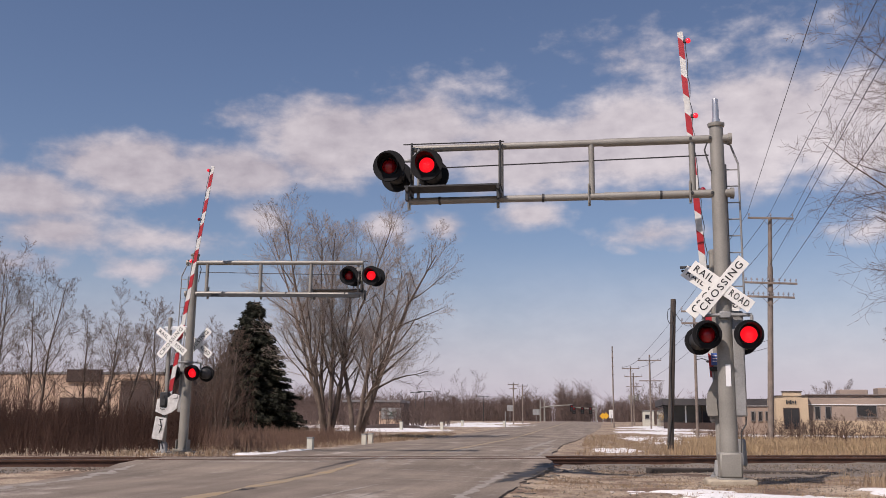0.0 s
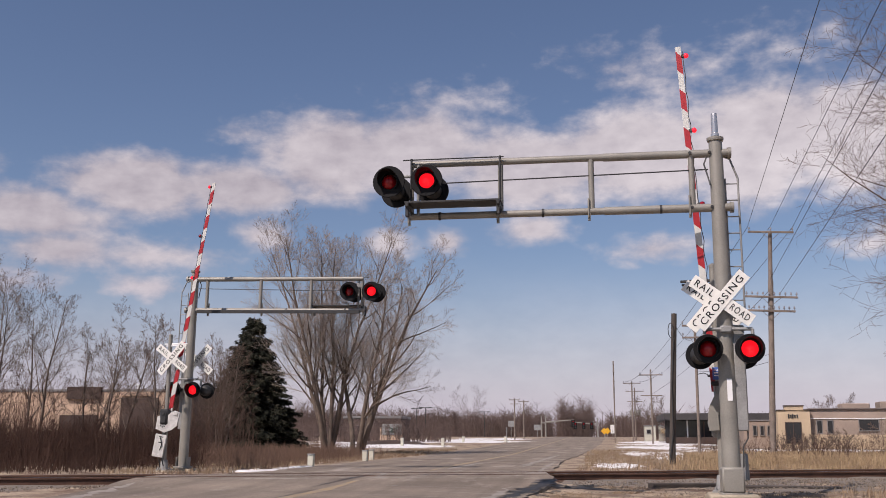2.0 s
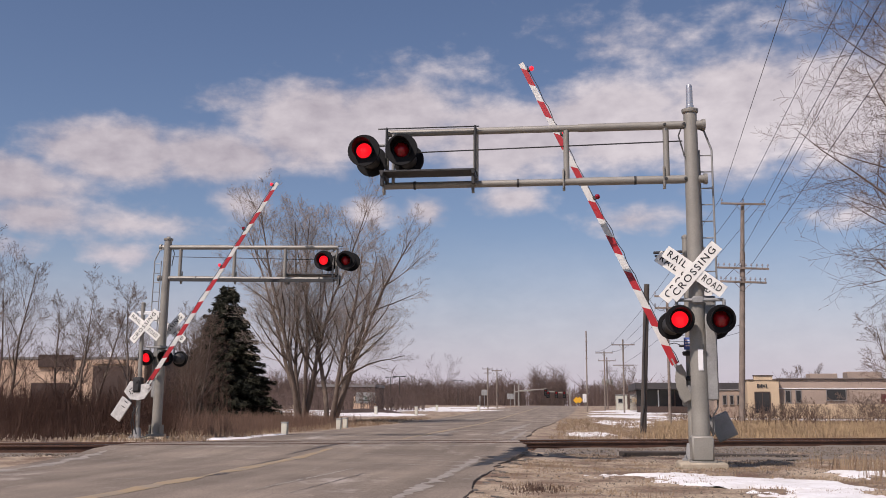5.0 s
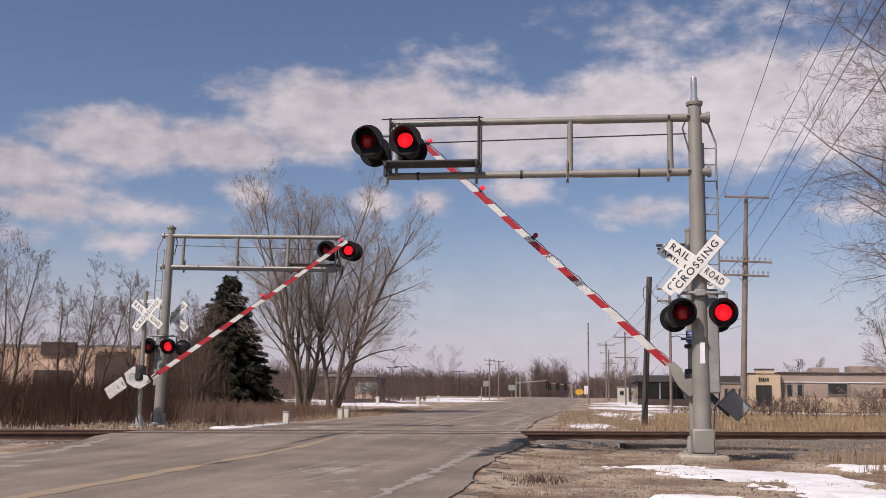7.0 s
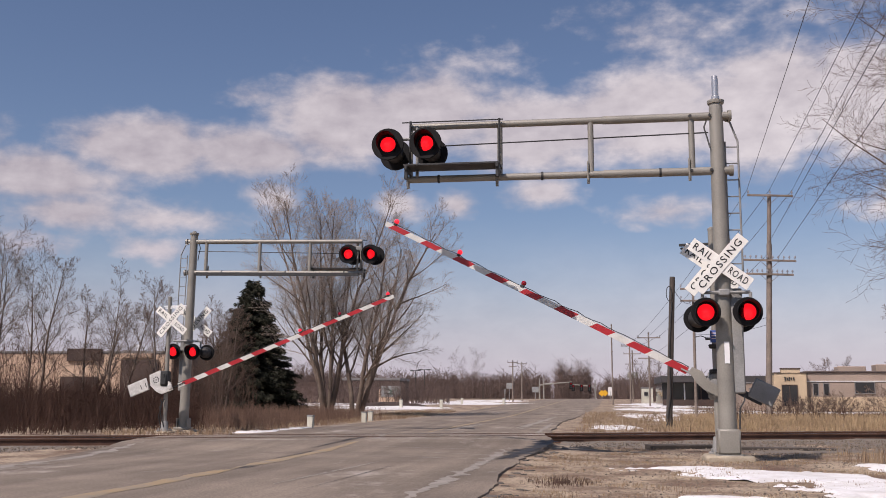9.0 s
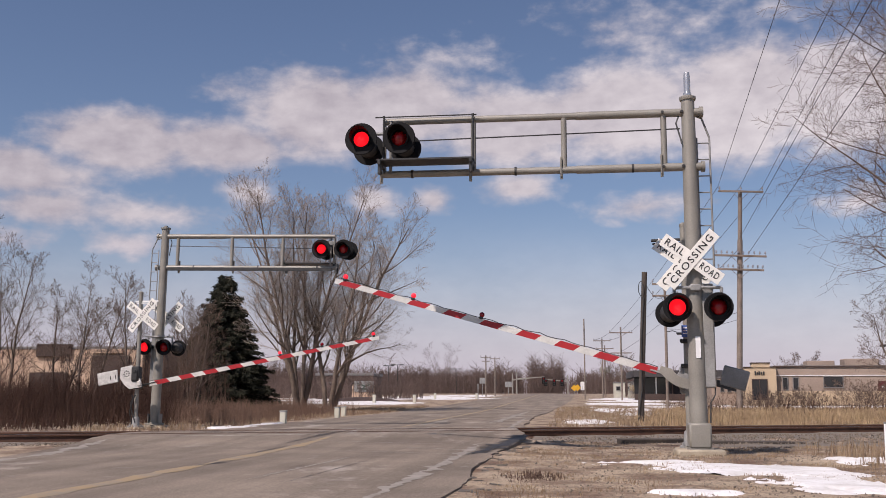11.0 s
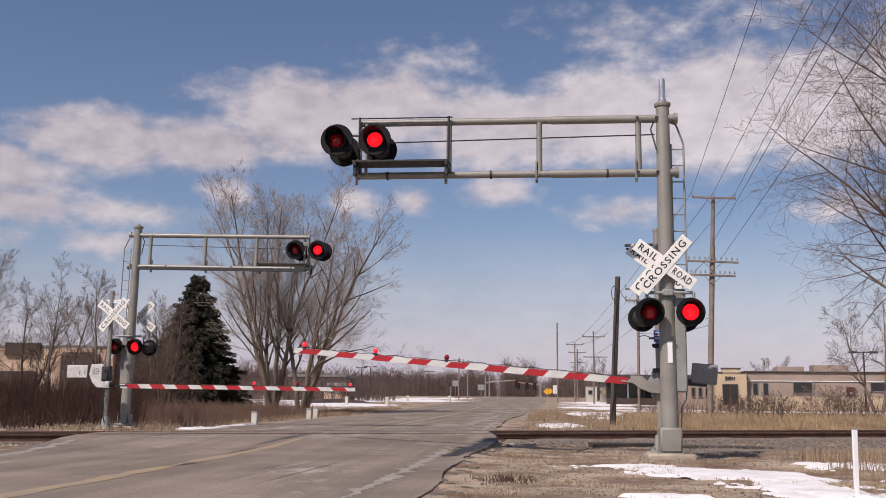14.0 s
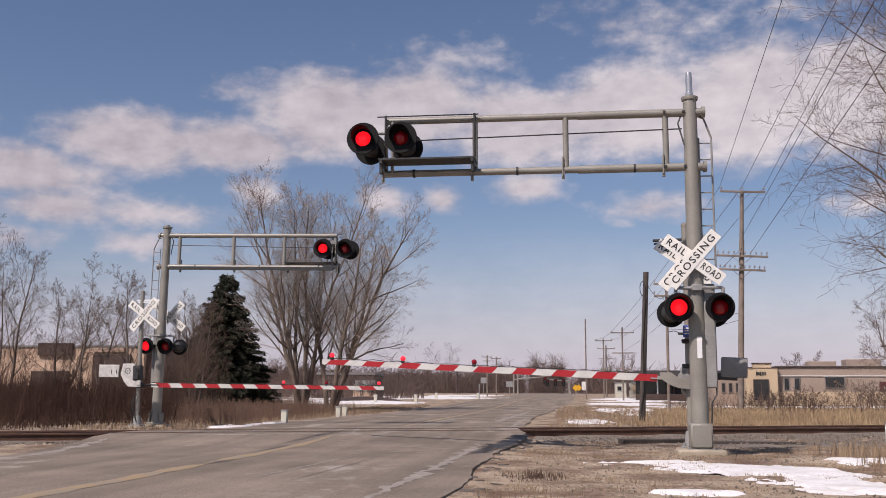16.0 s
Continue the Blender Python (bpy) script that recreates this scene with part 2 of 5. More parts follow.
    ramp.inputs[6].default_value, ramp.inputs[7].default_value = (0.40, 0.375, 0.41, 1), (0.80, 0.775, 0.765, 1)
    t = n.new("ShaderNodeMapRange")
    t.inputs[1].default_value, t.inputs[2].default_value = 0.22, 0.70
    l.new(op("ADD", op("ADD", op("MULTIPLY", puff, 0.45), op("MULTIPLY", fbm(0.13, 4, 0.3, 11.0), 0.55)), op("MULTIPLY", az, 0.004)), t.inputs[0])
    l.new(t.outputs[0], ramp.inputs[0])
    em, tr, ms, out = n.new("ShaderNodeEmission"), n.new("ShaderNodeBsdfTransparent"), n.new("ShaderNodeMixShader"), n.new("ShaderNodeOutputMaterial")
    em.inputs[1].default_value = 0.84
    low = n.new("ShaderNodeMix")
    low.data_type = "RGBA"
    low.inputs[7].default_value = (0.60, 0.565, 0.655, 1)
    l.new(hz.outputs[0], low.inputs[0])
    l.new(ramp.outputs[2], low.inputs[6])
    l.new(low.outputs[2], em.inputs[0])
    l.new(alpha, ms.inputs[0])
    l.new(tr.outputs[0], ms.inputs[1])
    l.new(em.outputs[0], ms.inputs[2])
    l.new(ms.outputs[0], out.inputs[0])
    return m


BANKS = ((-30.8, 11.8, 4.6, 1.7, 1.0), (-24.9, 13.9, 5.2, 1.9, 1.15), (-19.6, 14.0, 5.0, 1.7, 1.1), (-14.2, 15.9, 4.8, 2.9, 1.15), (-8.9, 16.4, 5.2, 2.7, 1.1),
         (-2.2, 15.4, 6.2, 2.7, 1.1), (4.1, 16.0, 5.4, 3.3, 1.2), (10.6, 16.0, 5.8, 3.8, 1.25), (15.8, 15.8, 5.2, 3.8, 1.25), (21.5, 17, 5, 4, 1.1), (-38, 13, 6, 3, 1.0),
         (-17.9, 11.4, 1.7, 1.1, 0.75), (-23.6, 9.9, 4.4, 1.0, 0.55), (-28.9, 10.0, 3.6, 1.2, 0.75), (-2.2, 11.9, 2.4, 1.0, 0.75), (-10.6, 11.0, 1.7, 0.9, 0.65), (-7.2, 11.2, 1.3, 0.8, 0.6),
         (4.6, 10.6, 2.8, 0.9, 0.55), (8.8, 20.8, 5.5, 1.3, 0.22), (-19.0, 17.1, 1.5, 0.6, 0.3), (-5.2, 19.2, 3.0, 0.7, 0.15), (-31.2, 8.2, 3.2, 1.0, 0.5), (-24.4, 8.3, 3.2, 0.8, 0.42), (16.5, 10.4, 3.0, 1.0, 0.5))
g = Geo()
NA, NE, RD = 48, 14, 3200.0
for j in range(NE + 1):
    for i in range(NA + 1):
        a, e = radians(-96 + 192 * i / NA), radians(-1.2 + 62 * j / NE)
        g.v.append((RD * math.sin(a) * math.cos(e), RD * math.cos(a) * math.cos(e), RD * math.sin(e)))
g.f = [(j * (NA + 1) + i, j * (NA + 1) + i + 1, (j + 1) * (NA + 1) + i + 1, (j + 1) * (NA + 1) + i) for j in range(NE) for i in range(NA)]
clouds = solid("backdrop_clouds", g, cloud_material(), "broken white and grey cumulus drifting over a blue winter sky", "clouds", "structure")

# ---- ground ----
TRACK_DIR = Vector((math.cos(radians(24.2)), math.sin(radians(24.2)), 0))
TRACK_N = Vector((-TRACK_DIR.y, TRACK_DIR.x, 0))
TRACK_P = Vector((-1.1, 24.3, 0))       # a point midway between the rails
ROAD_R, ROAD_L, CENTRE, LINE = -1.15, -9.55, -5.15, -4.92


def right_edge(y):
    """The road's right edge, which flares towards a side road further on."""
    return float(np.interp(y, (0, 12, 24, 45, 75, 120, 220), (-1.15, -1.2, -1.28, -1.5, -0.5, 0.9, 2.2)))


def off_track(x, y):
    return (Vector((x, y, 0)) - TRACK_P).dot(TRACK_N)


def bump(x, c, w):
    return math.exp(-((x - c) / w) ** 2)


def road_z(x, y):
    b = bump(off_track(x, y), 0, 3.0)
    return 0.03 + 0.172 * b + 0.03 * (1 - ((x - CENTRE) / 4.2) ** 2) * (1 - b) + 1.3 * min(1.0, max(0.0, (y - 60) / 150))


def ground_z(x, y):
    """Lie of the land away from the road."""
    d = abs(off_track(x, y))
    near_road = min(1.0, max(0.0, max(x - right_edge(y), ROAD_L - x) / 5.0))
    z = 0.06 * noise.noise((x * 0.35, y * 0.35, 0)) + 0.03 * noise.noise((x * 1.7, y * 1.7, 3))
    z *= 0.4 + 0.6 * near_road
    z -= 0.12 * near_road * bump(d, 4.0, 1.4)
    if x > 4 and y > 30:
        z -= 0.25 * bump(y - 0.45 * x, 33, 3)
    return z + 1.3 * min(1.0, max(0.0, (y - 60) / 150))


def ground_material():
    """Pale gravel and matted grass with brown bare patches."""
    m = mat("winter_ground", (0.37, 0.295, 0.21), 0.95, 0, 0.3, 0.9, 22, 1.0, second=(0.20, 0.145, 0.10))
    n, l = m.node_tree.nodes, m.node_tree.links
    b = n["Principled BSDF"]
    src = b.inputs["Base Color"].links[0].from_socket
    tc, patch, stone, mr, mix = n.new("ShaderNodeTexCoord"), n.new("ShaderNodeTexNoise"), n.new("ShaderNodeTexVoronoi"), n.new("ShaderNodeMapRange"), n.new("ShaderNodeMix")
    patch.inputs["Scale"].default_value, patch.inputs["Detail"].default_value, patch.inputs["Roughness"].default_value = 0.9, 8, 0.7
    stone.inputs["Scale"].default_value = 28
    l.new(tc.outputs["Object"], patch.inputs["Vector"])
    l.new(tc.outputs["Object"], stone.inputs["Vector"])
    mr.inputs[1].default_value, mr.inputs[2].default_value = 0.47, 0.62
    l.new(patch.outputs[0], mr.inputs[0])
    mix.data_type = "RGBA"
    mix.inputs[7].default_value = (0.12, 0.07, 0.045, 1)
    l.new(mr.outputs[0], mix.inputs[0])
    l.new(src, mix.inputs[6])
    grit = n.new("ShaderNodeHueSaturation")
    gr = n.new("ShaderNodeMapRange")
    gr.inputs[3].default_value, gr.inputs[4].default_value = 0.7, 1.3
    sep = n.new("ShaderNodeSeparateColor")
    l.new(stone.outputs["Color"], sep.inputs[0])
    l.new(sep.outputs[0], gr.inputs[0])
    l.new(gr.outputs[0], grit.inputs["Value"])
    l.new(mix.outputs[2], grit.inputs["Color"])
    l.new(grit.outputs[0], b.inputs["Base Color"])
    return m


def spaced(lo, hi, near, step, grow):
    out, x, s = [near], near, step
    while x < hi:
        s *= grow
        x += s
        out.append(min(x, hi))
    x, s = near, step
    while x > lo:
        s *= grow
        x -= s
        out.insert(0, max(x, lo))
    return out


xs, ys = spaced(-2500, 2500, 0.5, 0.16, 1.045), spaced(-400, 3000, 14, 0.16, 1.04)
g = Geo()
g.v = [(x, y, ground_z(x, y) + 0.012 * bump(max(x - right_edge(y), ROAD_L - x), 0.3, 0.7) if x < -8.2 or x > right_edge(y) - 0.4 else road_z(x, y) - 0.12) for y in ys for x in xs]
nx = len(xs)
g.f = [(j * nx + i, j * nx + i + 1, (j + 1) * nx + i + 1, (j + 1) * nx + i) for j in range(len(ys) - 1) for i in range(nx - 1)]
ground = solid("ground", g, ground_material(), "flat winter ground of matted brown grass and gravel", "ground", "structure")


# ---- road ----
def road_material():
    """Tan-grey asphalt with long wheel streaks, blotches of dried salt and fine aggregate."""
    m = mat("worn_asphalt", (0.25, 0.205, 0.163), 0.92, 0, 0.25, 0.5, 60, 0.5, second=(0.15, 0.123, 0.10))
    n, l = m.node_tree.nodes, m.node_tree.links
    b = n["Principled BSDF"]
    b.inputs["Specular IOR Level"].default_value = 0.25
    src = b.inputs["Base Color"].links[0].from_socket
    tc = n.new("ShaderNodeTexCoord")
    for scale, detail, lo, hi, dark, light, k in (((1.5, 0.05, 1), 5, 0.35, 0.68, 0.80, 1.18, 1.0), ((0.5, 0.35, 1), 8, 0.35, 0.75, 0.86, 1.18, 1.0), ((1, 1, 1), 2, 0.3, 0.7, 0.75, 1.25, 34.0)):
        mp, w, mr, hsv = n.new("ShaderNodeMapping"), n.new("ShaderNodeTexNoise"), n.new("ShaderNodeMapRange"), n.new("ShaderNodeHueSaturation")
        mp.inputs["Scale"].default_value = scale
        w.inputs["Scale"].default_value, w.inputs["Detail"].default_value, w.inputs["Roughness"].default_value = k, detail, 0.65
        l.new(tc.outputs["Object"], mp.inputs[0])
        l.new(mp.outputs[0], w.inputs["Vector"])
        mr.inputs[1].default_value, mr.inputs[2].default_value, mr.inputs[3].default_value, mr.inputs[4].default_value = lo, hi, dark, light
        l.new(w.outputs[0], mr.inputs[0])
        l.new(src, hsv.inputs["Color"])
        l.new(mr.outputs[0], hsv.inputs["Value"])
        src = hsv.outputs[0]
    # dried salt in ragged blotches
    mp, w, mr, mix = n.new("ShaderNodeMapping"), n.new("ShaderNodeTexNoise"), n.new("ShaderNodeMapRange"), n.new("ShaderNodeMix")
    mp.inputs["Scale"].default_value = (0.55, 0.28, 1)
    w.inputs["Scale"].default_value, w.inputs["Detail"].default_value, w.inputs["Roughness"].default_value = 1.0, 10, 0.72
    l.new(tc.outputs["Object"], mp.inputs[0])
    l.new(mp.outputs[0], w.inputs["Vector"])
    mr.inputs[1].default_value, mr.inputs[2].default_value, mr.inputs[4].default_value = 0.56, 0.66, 0.8
    l.new(w.outputs[0], mr.inputs[0])
    mix.data_type = "RGBA"
    mix.inputs[7].default_value = (0.38, 0.335, 0.295, 1)
    l.new(mr.outputs[0], mix.inputs[0])
    l.new(src, mix.inputs[6])
    l.new(mix.outputs[2], b.inputs["Base Color"])
    return m


def left_edge(y):
    return float(np.interp(y, (0, 14, 20, 26, 32, 60), (-8.6, -8.65, -9.35, -9.9, -10.0, -9.6)))


ASPHALT = road_material()
g = Geo()
ry = spaced(-60, 420, 14, 0.22, 1.03)
cols = 22
for y in ry:
    er = right_edge(y) + (0.16 * noise.noise((0.4 * y, 2, 0)) + 0.10 * noise.noise((2.3 * y, 5, 0))) + 0.35 * bump(y, 21.5, 2.5)
    el_ = left_edge(y) + 0.12 * noise.noise((0.5 * y, 9, 0)) + 0.07 * noise.noise((2.1 * y, 12, 0))
    for i in range(cols + 1):
        x = el_ + (er - el_) * i / cols
        g.v.append((x, y, road_z(x, y)))
    g.v.append((er + 0.03, y, road_z(er, y) - 0.12))
    g.v.append((el_ - 0.03, y, road_z(el_, y) - 0.12))
k = cols + 3
for j in range(len(ry) - 1):
    for i in range(cols):
        g.f.append((j * k + i, j * k + i + 1, (j + 1) * k + i + 1, (j + 1) * k + i))
    g.f.append((j * k + cols, j * k + cols + 1, (j + 1) * k + cols + 1, (j + 1) * k + cols))
    g.f.append((j * k, (j + 1) * k, (j + 1) * k + cols + 2, j * k + cols + 2))
road = solid("road", g, ASPHALT, "worn grey two-lane asphalt road with salt stains", "road", "structure")

# ---- track ----
ballast_mat = mat("grey_ballast", (0.20, 0.16, 0.12), 0.95, 0, 0.5, 3, 14, 0.9, second=(0.12, 0.11, 0.10))


def along(s, o, z):
    p = TRACK_P + TRACK_DIR * s + TRACK_N * o
    return (p.x, p.y, z)


g = Geo()
prof = ((-4.6, -0.13), (-1.9, 0.02), (-0.9, 0.06), (0.9, 0.06), (1.75, 0.05), (2.7, -0.10))
ss = [-160 + 0.5 * i for i in range(641)]
for s in ss:
    for o, z in prof:
        zz = z + 0.05 * noise.noise((s * 1.3, o * 1.3, 7))
        x, y, _ = along(s, o, 0)
        g.v.append(along(s, o, zz if not -9.45 < x < ROAD_R + 0.2 else -0.3))
g.f = [(j * 6 + i, j * 6 + i + 1, (j + 1) * 6 + i + 1, (j + 1) * 6 + i) for j in range(len(ss) - 1) for i in range(5)]
solid("ballast", g, ballast_mat, "grey stone ballast bed under the track", "ballast", "stuff")

rng_s = random.Random(77)
v_, f_ = [], []
for _ in range(9000):
    s_, o_ = rng_s.uniform(-16, 16), rng_s.choice((-1, -1, -1, 1)) * rng_s.uniform(0.9, 3.6)
    x_, y_, _z = along(s_, o_, 0)
    if -9.5 < x_ < ROAD_R + 0.6:
        continue
    z_ = 0.045 - 0.055 * max(0.0, abs(o_) - 1.8) - (0.02 if o_ > 1.8 else 0)
    r_ = rng_s.uniform(0.014, 0.034)
    k_ = len(v_)
    q_ = Euler((rng_s.uniform(0, 6), rng_s.uniform(0, 6), rng_s.uniform(0, 6))).to_matrix()
    for c in ((1, 0, 0), (-1, 0, 0), (0, 0.8, 0), (0, -0.8, 0), (0, 0, 0.7), (0, 0, -0.7)):
        p_ = q_ @ (Vector(c) * r_ * rng_s.uniform(0.7, 1.2))
        v_.append((x_ + p_.x, y_ + p_.y, z_ + p_.z))
    f_ += [(k_ + i, k_ + j, k_ + h) for i, j, h in ((0, 2, 4), (2, 1, 4), (1, 3, 4), (3, 0, 4), (2, 0, 5), (1, 2, 5), (3, 1, 5), (0, 3, 5))]
me_ = bpy.data.meshes.new("ballast_stones")
me_.from_pydata(v_, [], f_)
stone_mat = mat("ballast_stone", (0.27, 0.22, 0.17), 0.95, 0, 0.6, 9, 40, 0.3, second=(0.085, 0.07, 0.06))
me_.materials.append(stone_mat)
solid("ballast_stones", me_, None, "loose grey and brown ballast stones beside the rails", "stones", "stuff")

v_, f_ = [], []
for _ in range(5200):
    x_, y_ = rng_s.uniform(-1.0, 6.5), rng_s.uniform(7.5, 21)
    if off_track(x_, y_) > -2.2:
        continue
    z_, r_ = ground_z(x_, y_) + 0.004, rng_s.uniform(0.006, 0.022) * (1.0 if rng_s.random() < 0.93 else 1.9)
    k_ = len(v_)
    q_ = Euler((rng_s.uniform(0, 6), rng_s.uniform(0, 6), rng_s.uniform(0, 6))).to_matrix()
    for c in ((1, 0, 0), (-1, 0, 0), (0, 0.8, 0), (0, -0.8, 0), (0, 0, 0.7), (0, 0, -0.7)):
        p_ = q_ @ (Vector(c) * r_ * rng_s.uniform(0.7, 1.2))
        v_.append((x_ + p_.x, y_ + p_.y, z_ + p_.z))
    f_ += [(k_ + i, k_ + j, k_ + h) for i, j, h in ((0, 2, 4), (2, 1, 4), (1, 3, 4), (3, 0, 4), (2, 0, 5), (1, 2, 5), (3, 1, 5), (0, 3, 5))]
me_ = bpy.data.meshes.new("gravel")
me_.from_pydata(v_, [], f_)
me_.materials.append(stone_mat)
solid("gravel", me_, None, "loose grey gravel and pebbles on the verge", "gravel", "stuff")

rail_prof = ((-0.07, 0), (0.07, 0), (0.07, 0.012), (0.012, 0.03), (0.010, 0.125), (0.036, 0.135), (0.036, 0.165), (0.028, 0.172), (-0.028, 0.172), (-0.036, 0.165), (-0.036, 0.135), (-0.010, 0.125), (-0.012, 0.03), (-0.07, 0.012))
for o in (-0.755, 0.755):
    g = Geo()
    g.v = [along(s, o + a, 0.03 + b) for s in (-160, -60, -12, 12, 60, 160) for a, b in rail_prof]
    k = len(rail_prof)
    g.f = [(j * k + i, j * k + (i + 1) % k, (j + 1) * k + (i + 1) % k, (j + 1) * k + i) for j in range(5) for i in range(k)]
    rail = thing("rail", Matrix(), "rusty brown steel rail spiked to wooden ties", "rail", "rails of the track")
    part("rail_body", g, RUST, rail, smooth=False)
    t = Geo()
    t.v = [along(s, o + a, 0.204 + b) for s in (-160, 160) for a, b in ((-0.026, 0), (0.026, 0), (0.026, 0.002), (-0.026, 0.002))]
    t.f = [(0, 1, 5, 4), (1, 2, 6, 5), (2, 3, 7, 6), (3, 0, 4, 7)]
    part("running_surface", t, RAIL_TOP, rail, "worn running surface of the rail head", smooth=False)
tie_me = Geo().box((0, 0, 0), (0.22, 2.55, 0.16), 0.015).mesh("wooden_tie", TIE)
for i in range(-60, 61):
    x, y, z = along(i * 0.54, 0, 0.0)
    if -9.6 < x < ROAD_R + 0.5:
        continue
    ob = new("wooden_tie", tie_me)
    ob.matrix_basis = pose(x, y, -0.052 + 0.01 * random.random(), 0, 0, 24.2 + random.uniform(-1, 1))
    tagged(ob, "dark creosoted wooden railway tie in ballast", "railway tie", "ties of the track")


# ---- signals ----
def lamp_head(parent, at, turn, big=0.30, phase=0):
    """One flashing light: background disc, hood, cup and a lens ball that shows its lit or its dark half. It faces -y."""
    m = Matrix.Translation(at) @ pose(0, 0, 0, 0, 0, turn)
    rot = pose(0, 0, 0, 90)
    head = part("flashing_light", Geo().lathe(((0.145, -0.012), (big - 0.01, -0.012), (big, 0.0), (big, 0.012), (big - 0.01, 0.02), (0.145, 0.012)), rot, 28, close=True), BLACK, parent, "red flashing light on a black round background", m=m)
    h = Geo()
    n = 22
    for r in (0.185, 0.178):
        for i in range(n + 1):
            a = radians(-50 + 280 * i / n)
            for y, dr in ((-0.01, 0.0), (-0.30 + 0.12 * (1 - math.sin(a)), 0.004)):
                h.v.append(((r + dr) * math.cos(a), y, (r + dr) * math.sin(a)))
    s = 2 * (n + 1)
    for i in range(n):
        h.f += [(2 * i, 2 * i + 2, 2 * i + 3, 2 * i + 1), (s + 2 * i, s + 2 * i + 1, s + 2 * i + 3, s + 2 * i + 2), (2 * i + 1, 2 * i + 3, s + 2 * i + 3, s + 2 * i + 1)]
    part("hood", h, BLACK, head)
    part("cup", Geo().lathe(((0.172, 0.0), (0.172, -0.15), (0.13, -0.22), (0.05, -0.245)), pose(0, 0.015, 0, 90), 20), DARK, head, "dark housing behind the light")
    ball = Geo().lathe([(max(0.001, 0.155 * math.sin(math.pi * i / 14)), -0.155 * math.cos(math.pi * i / 14)) for i in range(15)], rot, 28)
    me = ball.mesh("lens", (LENS_ON, LENS_OFF), True)
    for p in me.polygons:
        p.material_index = 0 if p.center.y < 0 else 1
    lens = part("lens", me, None, head, "round red lens", m=pose(0, 0.075, 0))
    LENSES.append((lens, phase))
    return head


LENSES = []


def crossbuck(parent, at, lean=4.0, turn=0.0):
    """Two crossed boards with lettering, facing -y."""
    base = Matrix.Translation(at) @ pose(0, 0, 0, 0, 0, turn)
    for name, ang, y, texts in (("crossbuck_board", -41 + lean, 0.0, (("RAIL", -0.36), ("ROAD", 0.36))), ("crossbuck_board", 45 + lean, -0.012, (("CROSSING", 0.0),))):
        m = base @ pose(0, y, 0, 0, -ang, 0)
        board = part(name, Geo().box((0, 0, 0), (1.22, 0.006, 0.229), 0.002), WHITE, parent, "white reflective crossbuck board with black letters", m=m)
        for txt, dx in texts:
            me = words(txt, 0.172, LETTER)
            wid = max(v.co.x for v in me.vertices) - min(v.co.x for v in me.vertices)
            me.transform(Matrix.Diagonal(((0.37 if len(txt) == 4 else 1.06) / wid, 1, 1, 1)))
            part("lettering", me, None, board, "", m=pose(dx, -0.0055, 0))


